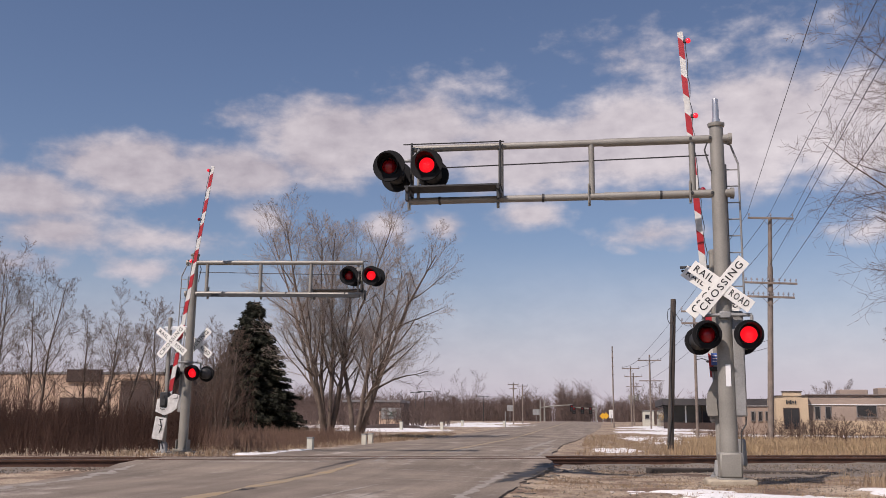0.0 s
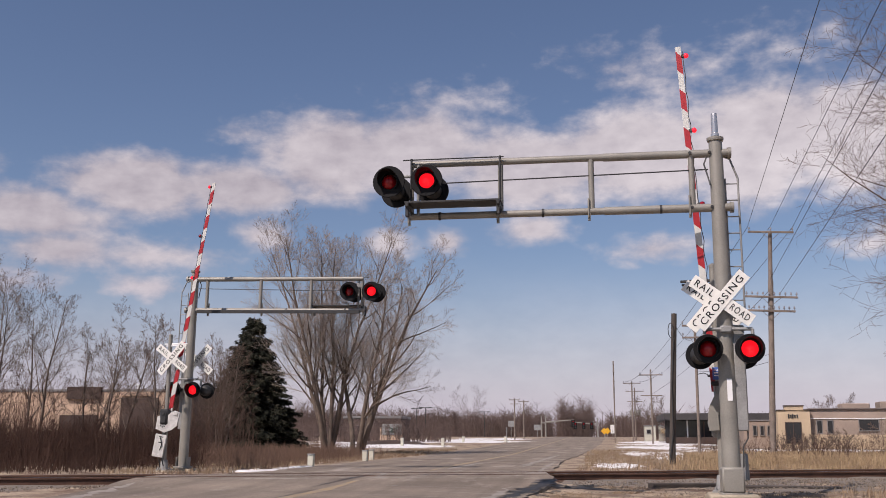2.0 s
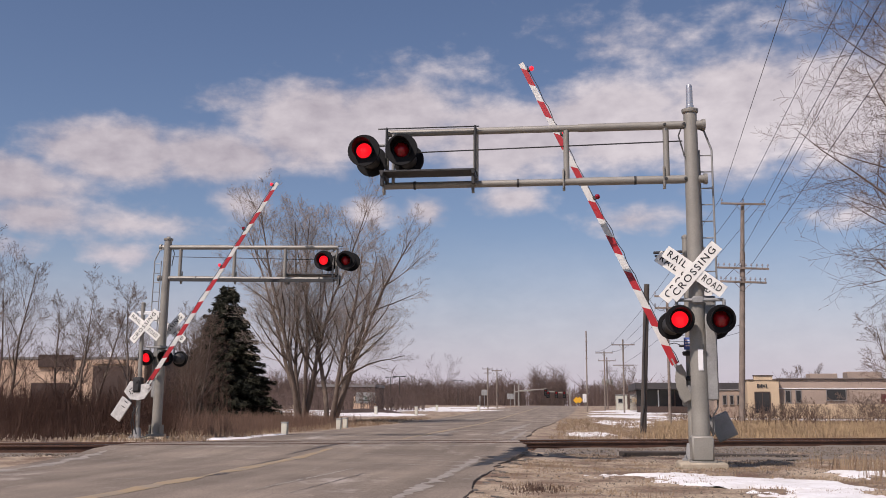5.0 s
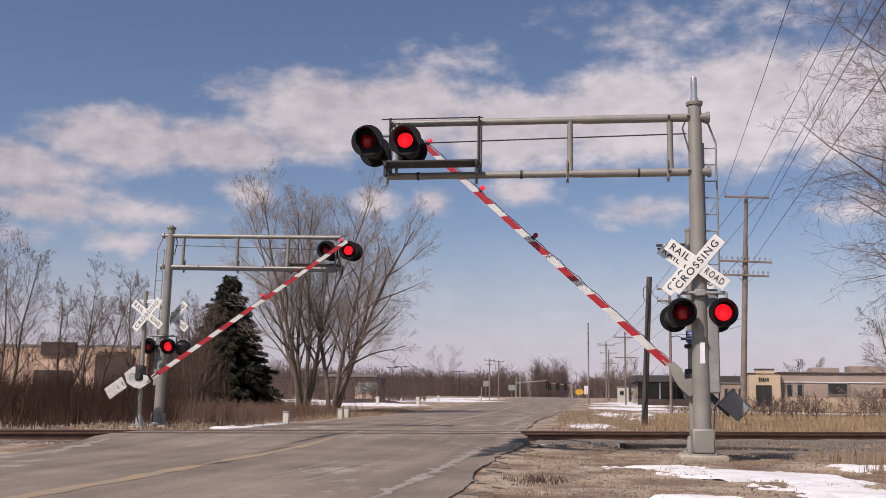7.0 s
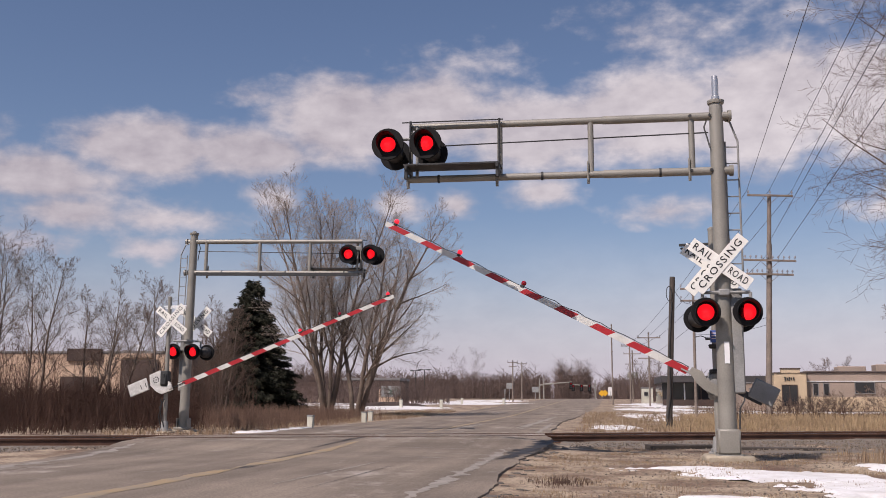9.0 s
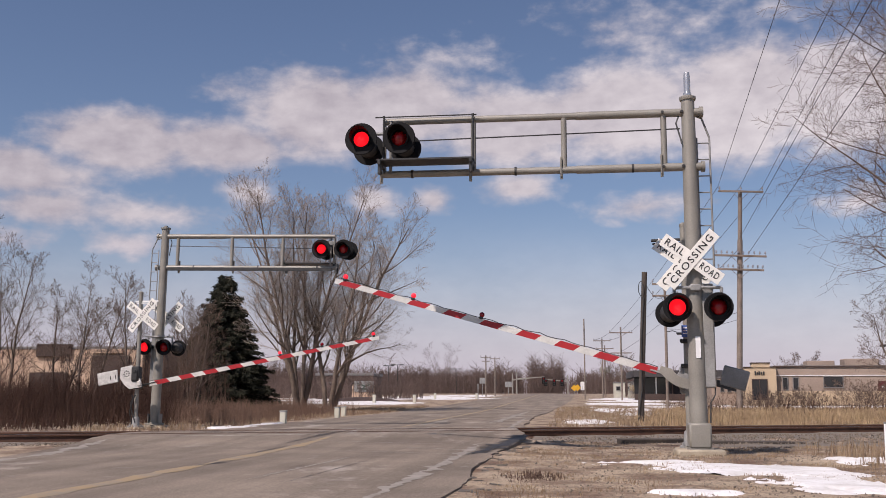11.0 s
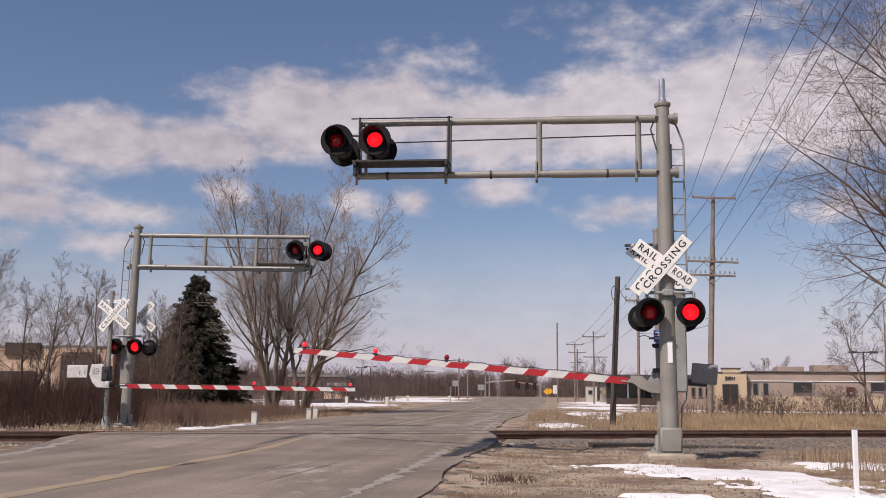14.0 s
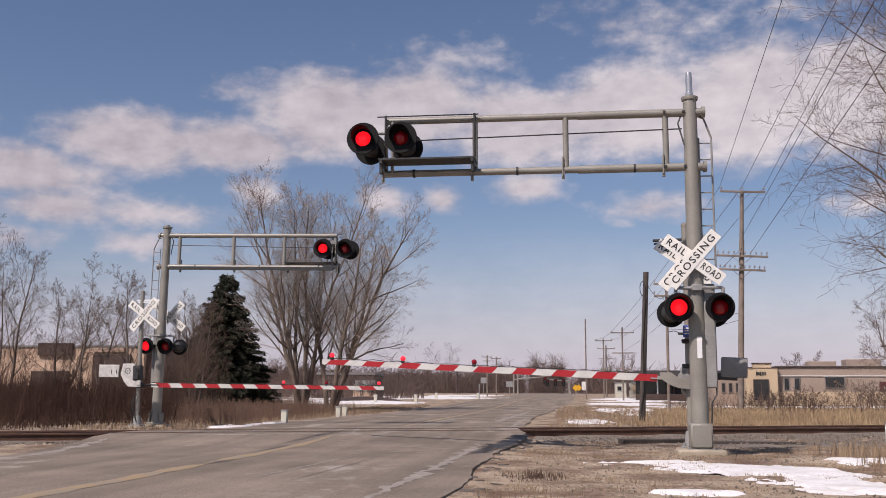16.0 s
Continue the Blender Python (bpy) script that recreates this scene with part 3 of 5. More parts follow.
def cantilever(name, at, turn, label, swap, lean=0.0):
    """Mast and trussed arm with lights, the arm running towards -x, faces towards -y."""
    e = thing(name, pose(*at, 0, lean, turn), label, "signal")
    H = 6.22
    part("foundation", Geo().box((0, 0.05, -0.01), (0.80, 0.75, 0.14), 0.03), CONCRETE, e, "yellowish concrete footing")
    b = Geo().box((0, 0, 0.29), (0.37, 0.40, 0.42), 0.03).box((0, 0, 0.06), (0.43, 0.46, 0.04), 0.01) if not swap else Geo().box((0, 0, 0.10), (0.46, 0.46, 0.06), 0.01).box((-0.17, 0, 0.26), (0.03, 0.3, 0.3), 0.01).box((0.17, 0, 0.26), (0.03, 0.3, 0.3), 0.01)
    for sx in (-1, 1):
        for sy in (-1, 1):
            b.tube((sx * 0.2, sy * 0.18, 0.02), (sx * 0.2, sy * 0.18, 0.10), 0.03, n=6)
    part("base_box", b, GALV, e, "bolted grey steel base casting")
    part("mast", Geo().tube((0, 0, 0.05), (0, 0, H), 0.155, 0.118, 20), GALV, e)
    part("cap", Geo().lathe(((0.14, 0), (0.15, 0.03), (0.15, 0.06), (0.06, 0.09), (0.06, 0.12)), pose(0, 0, H), 18), GALV, e)
    if not swap:
        part("finial", Geo().lathe(((0.072, 0), (0.072, 0.05), (0.058, 0.06), (0.058, 0.30), (0.052, 0.42), (0.05, 0.43)), pose(0, 0, H + 0.09), 16), mat("bright_zinc", (0.6, 0.6, 0.6), 0.3, 0.7, 0.2, 6, 40, 0.05), e, "bright capped pipe on top of the mast")
    for z, r, x1 in ((6.0 - 0.0, 0.075, -5.55), (5.0, 0.075, -5.6)):
        part("arm_tube", Geo().tube((0.24, 0, z), (-2.0, 0, z), r, n=16).tube((-2.0, 0, z), (x1, 0, z), r * 0.86, n=16).tube((0.2, 0, z), (0.26, 0, z), r + 0.025, n=16), GALV, e)
    for x, r in ((-0.44, 0.055), (-2.22, 0.055), (-3.87, 0.05), (-5.52, 0.03)):
        s = Geo().tube((x, 0, 5.0), (x, 0, 6.0), r, n=12)
        s.box((x - 0.06, -0.06, 5.05), (0.03, 0.05, 0.36), 0.005)
        s.box((x - 0.05, -0.03, 4.90), (0.05, 0.06, 0.14), 0.004)
        part("truss_post", s, GALV, e)
    for z in (5.0, 6.0):
        for x in (-0.12, -0.46):
            part("clamp_bolt", Geo().tube((x, -0.06, z), (x, -0.105, z), 0.028, n=8), DARK, e)
    for x in (-1.0, -3.1, -5.0):
        part("tube_band", Geo().tube((x - 0.02, 0, 5.0), (x + 0.02, 0, 5.0), 0.079, n=16), DARK, e, "dark strap round the tube")
    part("drop_wire", Geo().path(((-0.16, -0.02, 5.95), (-0.22, -0.02, 5.8), (-0.16, -0.05, 5.55), (-0.13, -0.08, 5.4)), 0.014, 6), DARK, e)
    part("cable", Geo().tube((-0.15, -0.02, 5.70), (-4.9, -0.02, 5.62), 0.012, n=6), DARK, e)
    # platform and handrail at the arm's end
    w = Geo().box((-4.70, -0.28, 5.16), (1.75, 0.50, 0.035), 0.005)
    for x in (-5.52, -3.87):
        w.box((x, -0.28, 5.10), (0.06, 0.62, 0.08), 0.01)
        w.box((x, -0.50, 5.0), (0.06, 0.10, 0.22), 0.01)
    part("platform", w, DARK, e, "dark steel maintenance platform")
    r = Geo()
    for x in (-5.52, -3.87):
        r.tube((x, -0.12, 5.0), (x, -0.12, 6.08), 0.022, n=8)
    r.tube((-5.68, -0.12, 6.06), (-3.8, -0.12, 6.06), 0.012, n=6)
    part("handrail", r, DARK, e)
    b = Geo().tube((-5.40, -0.05, 5.0), (-5.40, -0.05, 6.0), 0.03, n=8).tube((-5.85, -0.1, 5.75), (-5.1, -0.1, 5.75), 0.03, n=8).box((-5.42, -0.05, 5.78), (0.16, 0.14, 0.14), 0.02)
    part("lamp_bracket", b, GALV_OLD, e)
    for x, ph in ((-5.90, 0), (-5.20, 1)):
        lamp_head(e, (x, -0.34, 5.60), 0, 0.30, ph ^ swap)
        lamp_head(e, (x + 0.02, 0.30, 5.56), 180, 0.30, ph ^ swap)
    # lights on the mast
    part("lamp_bracket", Geo().tube((-0.36, -0.16, 2.82), (0.44, -0.16, 2.82), 0.03, n=8).tube((-0.36, -0.16, 2.82), (-0.36, -0.16, 2.6), 0.03, n=8).tube((0.44, -0.16, 2.82), (0.44, -0.16, 2.6), 0.03, n=8).box((0, -0.15, 2.82), (0.2, 0.1, 0.12), 0.02), GALV_OLD, e)
    for x, ph in ((-0.50, 0), (0.24, 1)) if swap else ((-0.33, 0), (0.36, 1)):
        lamp_head(e, (x, -0.32, 2.47), 0, 0.25, ph ^ swap)
    if not swap:
        for x, ph in ((-0.40, 0), (0.36, 1)):
            lamp_head(e, (x, 0.36, 2.42), 180, 0.25, ph)
    if swap:
        part("walkway", Geo().box((-2.85, 0.10, 4.955), (5.3, 0.20, 0.07), 0.01).box((-2.85, 0.20, 4.93), (5.3, 0.03, 0.10), 0.005), DARK, e, "dark steel walkway under the arm")
        part("lamp_bracket", Geo().tube((-0.30, 0.16, 2.80), (0.42, 0.16, 2.80), 0.03, n=8), GALV_OLD, e)
        for x, ph in ((-0.27, 1), (0.37, 0)):
            lamp_head(e, (x, 0.26, 2.47), 180, 0.25, ph)
        part("junction_box", Geo().box((0.17, -0.16, 2.2), (0.24, 0.20, 1.9), 0.02), GALV_OLD, e, "tall grey cable box on the mast")
    # ladder
    lad = part("ladder", Geo().tube((0.15, 0.10, 3.0), (0.15, 0.10, 5.55), 0.016, n=6).path(((0.37, 0.10, 3.0), (0.37, 0.10, 5.55), (0.24, 0.06, 5.9), (0.10, 0.04, 5.95)), 0.018, 6), GALV_OLD, e, "steel ladder up the mast")
    for i in range(9):
        part("rung", Geo().tube((0.15, 0.10, 3.05 + 0.30 * i), (0.37, 0.10, 3.05 + 0.30 * i), 0.012, n=6), GALV_OLD, lad)
    return e


near = cantilever("cantilever_signal", (2.245, 17.7, 0.03), 0, "grey steel cantilever crossing signal with two pairs of red lights", 0)
crossbuck(near, (-0.05, -0.22, 3.31))
part("junction_box", Geo().box((0.215, 0.04, 2.0), (0.20, 0.22, 1.80), 0.02), GALV_OLD, near, "tall grey cable box on the mast")
part("sticker", Geo().box((0.015, -0.150, 1.79), (0.085, 0.004, 0.37), 0.001), LABELWHITE, near, "white notice sticker")
part("conduit", Geo().path(((0.30, 0.0, 1.15), (0.29, -0.02, 0.98), (0.20, -0.1, 0.85), (0.18, -0.12, 0.5)), 0.013, 6), DARK, near)
far = cantilever("cantilever_signal", (-12.74, 30.0, 0.0), 180, "grey steel cantilever crossing signal seen from behind", 1, -1.0)
crossbuck(far, (-0.12, -0.30, 3.42), turn=180)


def crossing_gate(name, at, turn, arm_len, label, facing, lean=0.0):
    """Post, drive box and striped arm along -x; the arm's own rows turn it about y."""
    e = thing(name, pose(*at, 0, lean, turn), label, "crossing gate")
    part("foundation", Geo().box((0, 0, -0.02), (0.6, 0.6, 0.10), 0.03), CONCRETE, e)
    b = Geo().box((0, 0, 0.05), (0.36, 0.36, 0.05), 0.01).lathe(((0.13, 0.06), (0.12, 0.10), (0.10, 0.32), (0.085, 0.34)), n=16)
    for sx in (-1, 1):
        for sy in (-1, 1):
            b.tube((sx * 0.12, sy * 0.12, 0.06), (sx * 0.12, sy * 0.12, 0.13), 0.022, n=6)
    part("base_flange", b, GALV_OLD, e)
    part("post", Geo().tube((0, 0, 0.05), (0, 0, 4.1), 0.063, n=16), GALV, e)
    part("post_cap", Geo().lathe(((0.068, 4.08), (0.068, 4.13), (0.02, 4.16)), n=12), GALV, e)
    if facing > 0:
        part("drive_box", Geo().box((0.02, 0.20, 1.25), (0.36, 0.26, 0.52), 0.04).lathe(((0.21, -0.03), (0.22, 0.0), (0.21, 0.06)), pose(0.0, 0.08, 1.25, 90), 20), GALV_OLD, e, "grey gate drive housing")
        for z in (1.95, 1.50):
            part("post_clamp", Geo().box((-0.03, -0.07, z), (0.17, 0.06, 0.08), 0.02).tube((-0.09, -0.13, z + 0.01), (-0.09, -0.05, z + 0.01), 0.03, n=8), DARK, e, "dark bolted clamp on the post")
    else:
        part("drive_box", Geo().box((-0.02, 0.10, 1.62), (0.26, 0.22, 0.46), 0.03).box((-0.02, 0.22, 1.60), (0.19, 0.04, 0.34), 0.02).tube((-0.02, 0.24, 1.72), (-0.02, 0.27, 1.72), 0.05, n=12), DARK, e, "dark gate drive housing")
    part("cable", Geo().path(((-0.02, 0.1, 1.0), (0.10, 0.16, 0.75), (0.05, 0.14, 0.45), (-0.04, 0.10, 0.15)), 0.018, 6).path(((0.05, 0.2, 1.0), (0.0, 0.2, 0.8), (0.14, 0.14, 0.5), (0.08, 0.08, 0.12)), 0.016, 6), DARK, e, "black cables looping down the post")
    part("sign_bracket", Geo().box((-0.20, 0, 3.84), (0.78, 0.05, 0.05), 0.01).box((-0.22, 0.03, 3.78), (0.7, 0.03, 0.04), 0.01), DARK if facing > 0 else LABELWHITE, e)
    crossbuck(e, (-0.02 if facing > 0 else -0.14, -0.12 * facing, 3.40), turn=0 if facing > 0 else 180)
    arm = part("gate_arm", Geo().box((-0.36, 0, 0.0), (0.48, 0.03, 0.06), 0.01).box((-0.42, 0.03, 0.012), (0.5, 0.012, 0.03), 0.004).box((-0.42, -0.03, -0.012), (0.5, 0.012, 0.03), 0.004).tube((-0.02, -0.10, 0), (-0.02, 0.12, 0), 0.10, n=16), GALV_OLD if facing > 0 else DARK, e, "red and white striped gate arm", m=Matrix.Translation(PIVOT))
    if facing > 0:
        part("arm_yoke", Geo().prism(((-0.50, 0.055), (-0.50, -0.05), (-0.42, -0.10), (-0.30, -0.17), (-0.14, -0.22), (0.14, -0.22), (0.14, -0.04), (-0.12, -0.04), (-0.22, 0.0), (-0.30, 0.06)), 0.10, pose(0, -0.10, 0.05)), GALV, arm, "curved grey arm support")
        part("counterweight_bar", Geo().box((0.48, 0.12, 0.08), (0.75, 0.03, 0.12), 0.01).box((0.48, -0.12, 0.08), (0.75, 0.03, 0.12), 0.01), DARK, arm)
        part("counterweight", Geo().box((0.80, -0.13, 0.25), (0.46, 0.05, 0.36), 0.02).box((0.80, 0.13, 0.25), (0.46, 0.05, 0.36), 0.02).tube((0.85, -0.18, 0.26), (0.85, 0.18, 0.26), 0.03, n=8).tube((0.94, -0.18, 0.26), (0.94, 0.18, 0.26), 0.03, n=8), GALV_OLD, arm, "grey steel counterweight plates")
    else:
        up = Matrix.Translation((0, 0, PIVOT[2] - HUB[2]))
        yoke = part("arm_yoke", Geo().prism(((0.47, 0.64), (0.10, 0.65), (0.04, 0.52), (0.0, 0.30), (-0.12, 0.18), (-0.13, -0.06), (0.27, -0.05), (0.42, 0.10), (0.54, 0.33)), 0.05, up @ pose(0, 0.17, 0)).box(up @ Vector((-0.08, 0.20, 0.06)), (0.14, 0.05, 0.16), 0.02), YOKE, e, "pale galvanised arm support pierced by a ring of holes", m=Matrix.Translation(HUB))
        for k in range(9):
            c = up @ (Vector((0.30, 0.197, 0.42)) + (0.085 * Vector((math.cos(k * math.pi / 4), 0, math.sin(k * math.pi / 4))) if k else Vector()))
            part("hole", Geo().lathe(((0.022, 0), (0.022, 0.004)), Matrix.Translation(c) @ pose(0, 0, 0, -90), 8), BLACK, yoke, "dark bolt hole")
        part("counterweight_bar", Geo().box(up @ Vector((0.58, 0.14, 0.36)), (0.30, 0.03, 0.12), 0.01), DARK, yoke)
        part("counterweight", Geo().box(up @ Vector((0.95, 0.17, 0.415)), (0.68, 0.05, 0.38), 0.015), YOKE, yoke, "pale rectangular counterweight plate")
        for x, z in ((0.68, 0.39), (0.85, 0.39)):
            part("slot", Geo().box(up @ Vector((x, 0.197, z)), (0.025, 0.004, 0.13), 0.001), BLACK, yoke, "dark bolt slot", smooth=False)
        YOKES.append(yoke)
    # stripes: slanted pieces of the board, starting and ending white or red as painted
    lengths = ([0.385, 0.380] * 8 + [0.385, 0.145]) if facing > 0 else ([0.20] + [0.42, 0.388] * 8 + [0.42, 0.25])
    x0, hh, cut = -0.55 if facing > 0 else -0.40, 0.066, 0.055
    x = x0
    for k, ln in enumerate(lengths):
        x2 = x - ln if k + 1 < len(lengths) else -arm_len
        s1, s2 = (0.0 if k == 0 else cut), (0.0 if k + 1 == len(lengths) else cut)
        taper1, taper2 = hh * (1 - 0.22 * -x / arm_len), hh * (1 - 0.22 * -x2 / arm_len)
        red = (k % 2 == 0) == (facing > 0)
        part("arm_stripe", Geo().prism(((x - s1, -taper1), (x + s1, taper1), (x2 + s2, taper2), (x2 - s2, -taper2)), 0.032 - 0.0004 * k), RED if red else ARM_WHITE, arm, "red stripe" if red else "white stripe", smooth=False)
        x = x2
    wire = Geo()
    pts = [Vector((x0 - (arm_len + x0 - 0.1) * i / 40, 0.01, 0.075 + 0.012 * math.sin(i * 1.9) * (i % 3))) for i in range(41)]
    wire.path(pts, 0.008, 5)
    part("lamp_cable", wire, DARK, arm)
    for n_, f in enumerate((0.972, 0.762, 0.56) if facing > 0 else (0.982, 0.776, 0.604)):
        p = (-arm_len * f, 0, 0.135)
        lam = part("arm_lamp", Geo().box((p[0], 0, 0.075), (0.07, 0.06, 0.06), 0.01), DARK, arm, "small red lamp on the arm")
        part("lamp_lens", Geo().lathe([(max(0.002, 0.052 * math.sin(math.pi * i / 10)), -0.052 * math.cos(math.pi * i / 10)) for i in range(11)], Matrix.Translation(p) @ pose(0, 0, 0, 90), 14), BULB_OFF if n_ == (2 if facing > 0 else 1) else BULB_ON, lam, "round red lamp")
    return e, arm


PIVOT, HUB = (-0.02, -0.02, 1.26), (-0.02, -0.02, 1.70)
YOKES = []
near_gate, near_arm = crossing_gate("crossing_gate", (2.2, 18.65, 0.03), -9, 7.2, "railway crossing gate with a red and white striped arm", 1)
part("blue_sign", Geo().box((0.0, -0.09, 2.13), (0.17, 0.006, 0.22), 0.002), BLUE, near_gate, "small blue notice sign")
for z in (2.19, 2.14, 2.09):
    part("print_bar", Geo().box((0.0, -0.0945, z), (0.12, 0.002, 0.018)), LABELWHITE, near_gate, "white line of small print", smooth=False)
far_gate, far_arm = crossing_gate("crossing_gate", (-12.98, 29.15, 0.0), 174, 7.75, "railway crossing gate with striped arm and white counterweight", -1)


# ---- trees ----
def grow(rng, p, d, length, r, depth, out, kids, angle, shrink, up):
    """Adds one crooked tapering branch and, from along it, its side branches; out is a list per depth."""
    last = depth + 1 >= len(out)
    steps = 7 if depth == 0 else (5 if depth == 1 else (4 if not last else 3))
    pts, dirs = [p.copy()], []
    d = d.normalized()
    seg = length / steps
    crook = 0.06 if depth == 0 else 0.10
    for i in range(steps):
        d = (d + Vector((rng.gauss(0, crook), rng.gauss(0, crook), rng.gauss(0, crook) + (up if depth else 0.02)))).normalized()
        q = pts[-1] + d * seg
        out[depth].append((*pts[-1], *q, r * (1 - 0.85 * i / steps), r * (1 - 0.85 * (i + 1) / steps)))
        pts.append(q)
        dirs.append(d.copy())
    if last:
        return
    n = kids[depth]
    turn = rng.uniform(0, 6.283)
    for k in range(n):
        f = (k + 0.5 + rng.uniform(-0.4, 0.4)) / n
        f = min(0.985, (0.20 if depth == 0 else 0.12) + (0.80 if depth == 0 else 0.88) * f)
        i = min(steps - 1, int(f * steps))
        base = pts[i].lerp(pts[i + 1], f * steps - i)
        side = dirs[i].orthogonal().normalized()
        turn += 2.4 + rng.uniform(-0.5, 0.5)
        side.rotate(Matrix.Rotation(turn, 3, dirs[i]))
        a = radians(angle * rng.uniform(0.65, 1.25))
        grow(rng, base, dirs[i] * math.cos(a) + side * math.sin(a), length * (shrink if depth == 0 else (0.56 if depth == 1 else 0.62)) * (1.12 - 0.62 * f) * rng.uniform(0.7, 1.2), max(0.003, r * (1 - 0.85 * f) * 0.55), depth + 1, out, kids, angle, shrink, up)


def bare_tree(name, at, height, stems, seed, label, lean=(0, 0), kids=(9, 6, 5, 4), angle=38, shrink=0.44, up=0.05, bark=None, twig=None, radius=0.16, fork=0.3, min_r=0.006):
    rng = random.Random(seed)
    e = thing(name, pose(*at), label, "tree")
    rest = []
    for s in range(stems):
        out = [[] for _ in range(len(kids) + 1)]
        a = 6.283 * (s + rng.uniform(-0.2, 0.2)) / stems
        tilt = fork * rng.uniform(0.55, 1.2) if stems > 1 else 0.0
        d = Vector((math.cos(a) * tilt + lean[0], math.sin(a) * tilt + lean[1], 1))
        p = Vector((math.cos(a) * 0.2, math.sin(a) * 0.2, -0.1)) if stems > 1 else Vector((0, 0, -0.1))
        grow(rng, p, d, height * rng.uniform(0.86, 1.04), radius * rng.uniform(0.8, 1.1), 0, out, kids, angle, shrink, up)
        for lvl in out:
            for i, sgm in enumerate(lvl):
                lvl[i] = (*sgm[:6], max(sgm[6], min_r), max(sgm[7], min_r * 0.7))
        part("trunk", tubes_mesh("trunk", out[0] + out[1], 7, bark or BARK), None, e)
        rest += [s_ for lvl in out[2:] for s_ in lvl]
    crown = part("crown", tubes_mesh("crown", rest, 3, twig or TWIG), None, e, "fine leafless twigs")
    tagged(crown, kind="stuff")
    return e


def spruce(at, height, radius, seed):
    rng = random.Random(seed)
    e = thing("spruce_tree", pose(*at), "dark green spruce with drooping boughs beside bare trees", "tree")
    boughs, v, f = [(0, 0, -0.1, 0, 0, height, 0.16, 0.02)], [], []
    z = 0.5
    while z < height - 0.1:
        u = 1 - z / height
        reach = radius * (u ** 0.72) * rng.uniform(0.8, 1.15) + 0.12
        n = int(6 + 13 * u)
        for i in range(n):
            a = rng.uniform(0, 6.283)
            ln = reach * rng.uniform(0.7, 1.1)
            tip = Vector((math.cos(a) * ln, math.sin(a) * ln, z - ln * 0.28 + 0.25 * rng.random()))
            root = Vector((0, 0, z))
            boughs.append((*root, *tip, 0.025, 0.008))
            m = int(16 + 48 * ln)
            for _ in range(m):
                t = rng.random() ** 0.6
                c = root.lerp(tip, t) + Vector((0, 0, -0.10 * math.sin(t * 3.1) + rng.uniform(-0.16, 0.08)))
                sd_ = Vector((-math.sin(a), math.cos(a), 0)) * rng.choice((-1, 1)) * rng.uniform(0.3, 1)
                dr = (Vector((math.cos(a), math.sin(a), -0.25)) * rng.uniform(0.3, 1.0) + sd_ + Vector((0, 0, rng.uniform(-0.6, 0.15)))).normalized()
                w = dr.cross(Vector((rng.uniform(-1, 1), rng.uniform(-1, 1), rng.uniform(-1, 1)))).normalized() * rng.uniform(0.03, 0.06)
                q = c + dr * rng.uniform(0.16, 0.34)
                h = w.cross(dr).normalized() * 0.02
                k = len(v)
                v += [tuple(c - w), tuple(c + w), tuple(q), tuple(c + h)]
                f += [(k, k + 1, k + 2), (k + 1, k + 3, k + 2), (k + 3, k, k + 2)]
        z += 0.10 + 0.04 * rng.random()
    part("trunk", tubes_mesh("trunk", boughs, 5, BARK), None, e)
    me = bpy.data.meshes.new("crown")
    me.from_pydata(v, [], f)
    me.materials.append(NEEDLE)
    part("crown", me, None, e, "dark green needle sprays")
    return e


bare_tree("bare_tree", (-16.2, 60, 0.0), 13.4, 6, 11, "tall leafless many-stemmed tree with a fan-shaped crown", lean=(0.03, 0), fork=0.21, kids=(15, 8, 6, 5), angle=34, shrink=0.34, up=0.045, radius=0.16, twig=TWIG_GREY, min_r=0.0052)
bare_tree("bare_tree", (-14.4, 60, 0.0), 12.2, 4, 5, "tall leafless tree with forked stems spreading to one side", lean=(0.12, 0), fork=0.24, kids=(15, 8, 6, 5), angle=36, shrink=0.36, up=0.03, radius=0.18, twig=TWIG_GREY, min_r=0.0052)
spruce((-23.3, 66, 0.1), 9.2, 3.9, 3)
for x, y, h, n, sd_, ln, txt in ((-22.6, 45, 6.4, 2, 21, 0.08, "slender leafless tree rising from brown brush"), (-20.4, 44, 6.2, 1, 33, 0.16, "leaning leafless tree rising from brown brush"), (-25.2, 47, 5.8, 2, 35, 0.0, "leafless grey tree in the thicket"),
                            (-26.9, 45, 8.0, 2, 37, 0.0, "leafless grey tree in the thicket"), (-29.6, 45.5, 9.0, 3, 43, 0.0, "leafless grey tree at the edge of the thicket"), (-19.2, 50, 5.8, 3, 39, 0.0, "bushy leafless tree beside a spruce"), (-20.6, 53, 5.4, 3, 41, 0.0, "bushy leafless tree beside a spruce")):
    bare_tree("bare_tree", (x, y, 0.0), h, n, sd_, txt, lean=(ln, 0), fork=0.26, kids=(11, 7, 5, 4), angle=38, shrink=0.38, up=0.05, radius=0.08, min_r=0.005)
bare_tree("bare_tree", (11.9, 29, -0.1), 15.5, 5, 9, "large leafless tree with long bare limbs beside the road", lean=(-0.05, 0), fork=0.16, kids=(16, 9, 6, 5), angle=50, shrink=0.42, up=0.012, radius=0.15, min_r=0.0042, bark=TWIG)
bare_tree("bare_tree", (21.4, 66, 0.3), 7.0, 2, 14, "small leafless tree in front of a low shop", lean=(-0.06, 0), fork=0.3, kids=(9, 6, 5, 4), angle=45, shrink=0.46, up=0.03, radius=0.11, min_r=0.008)
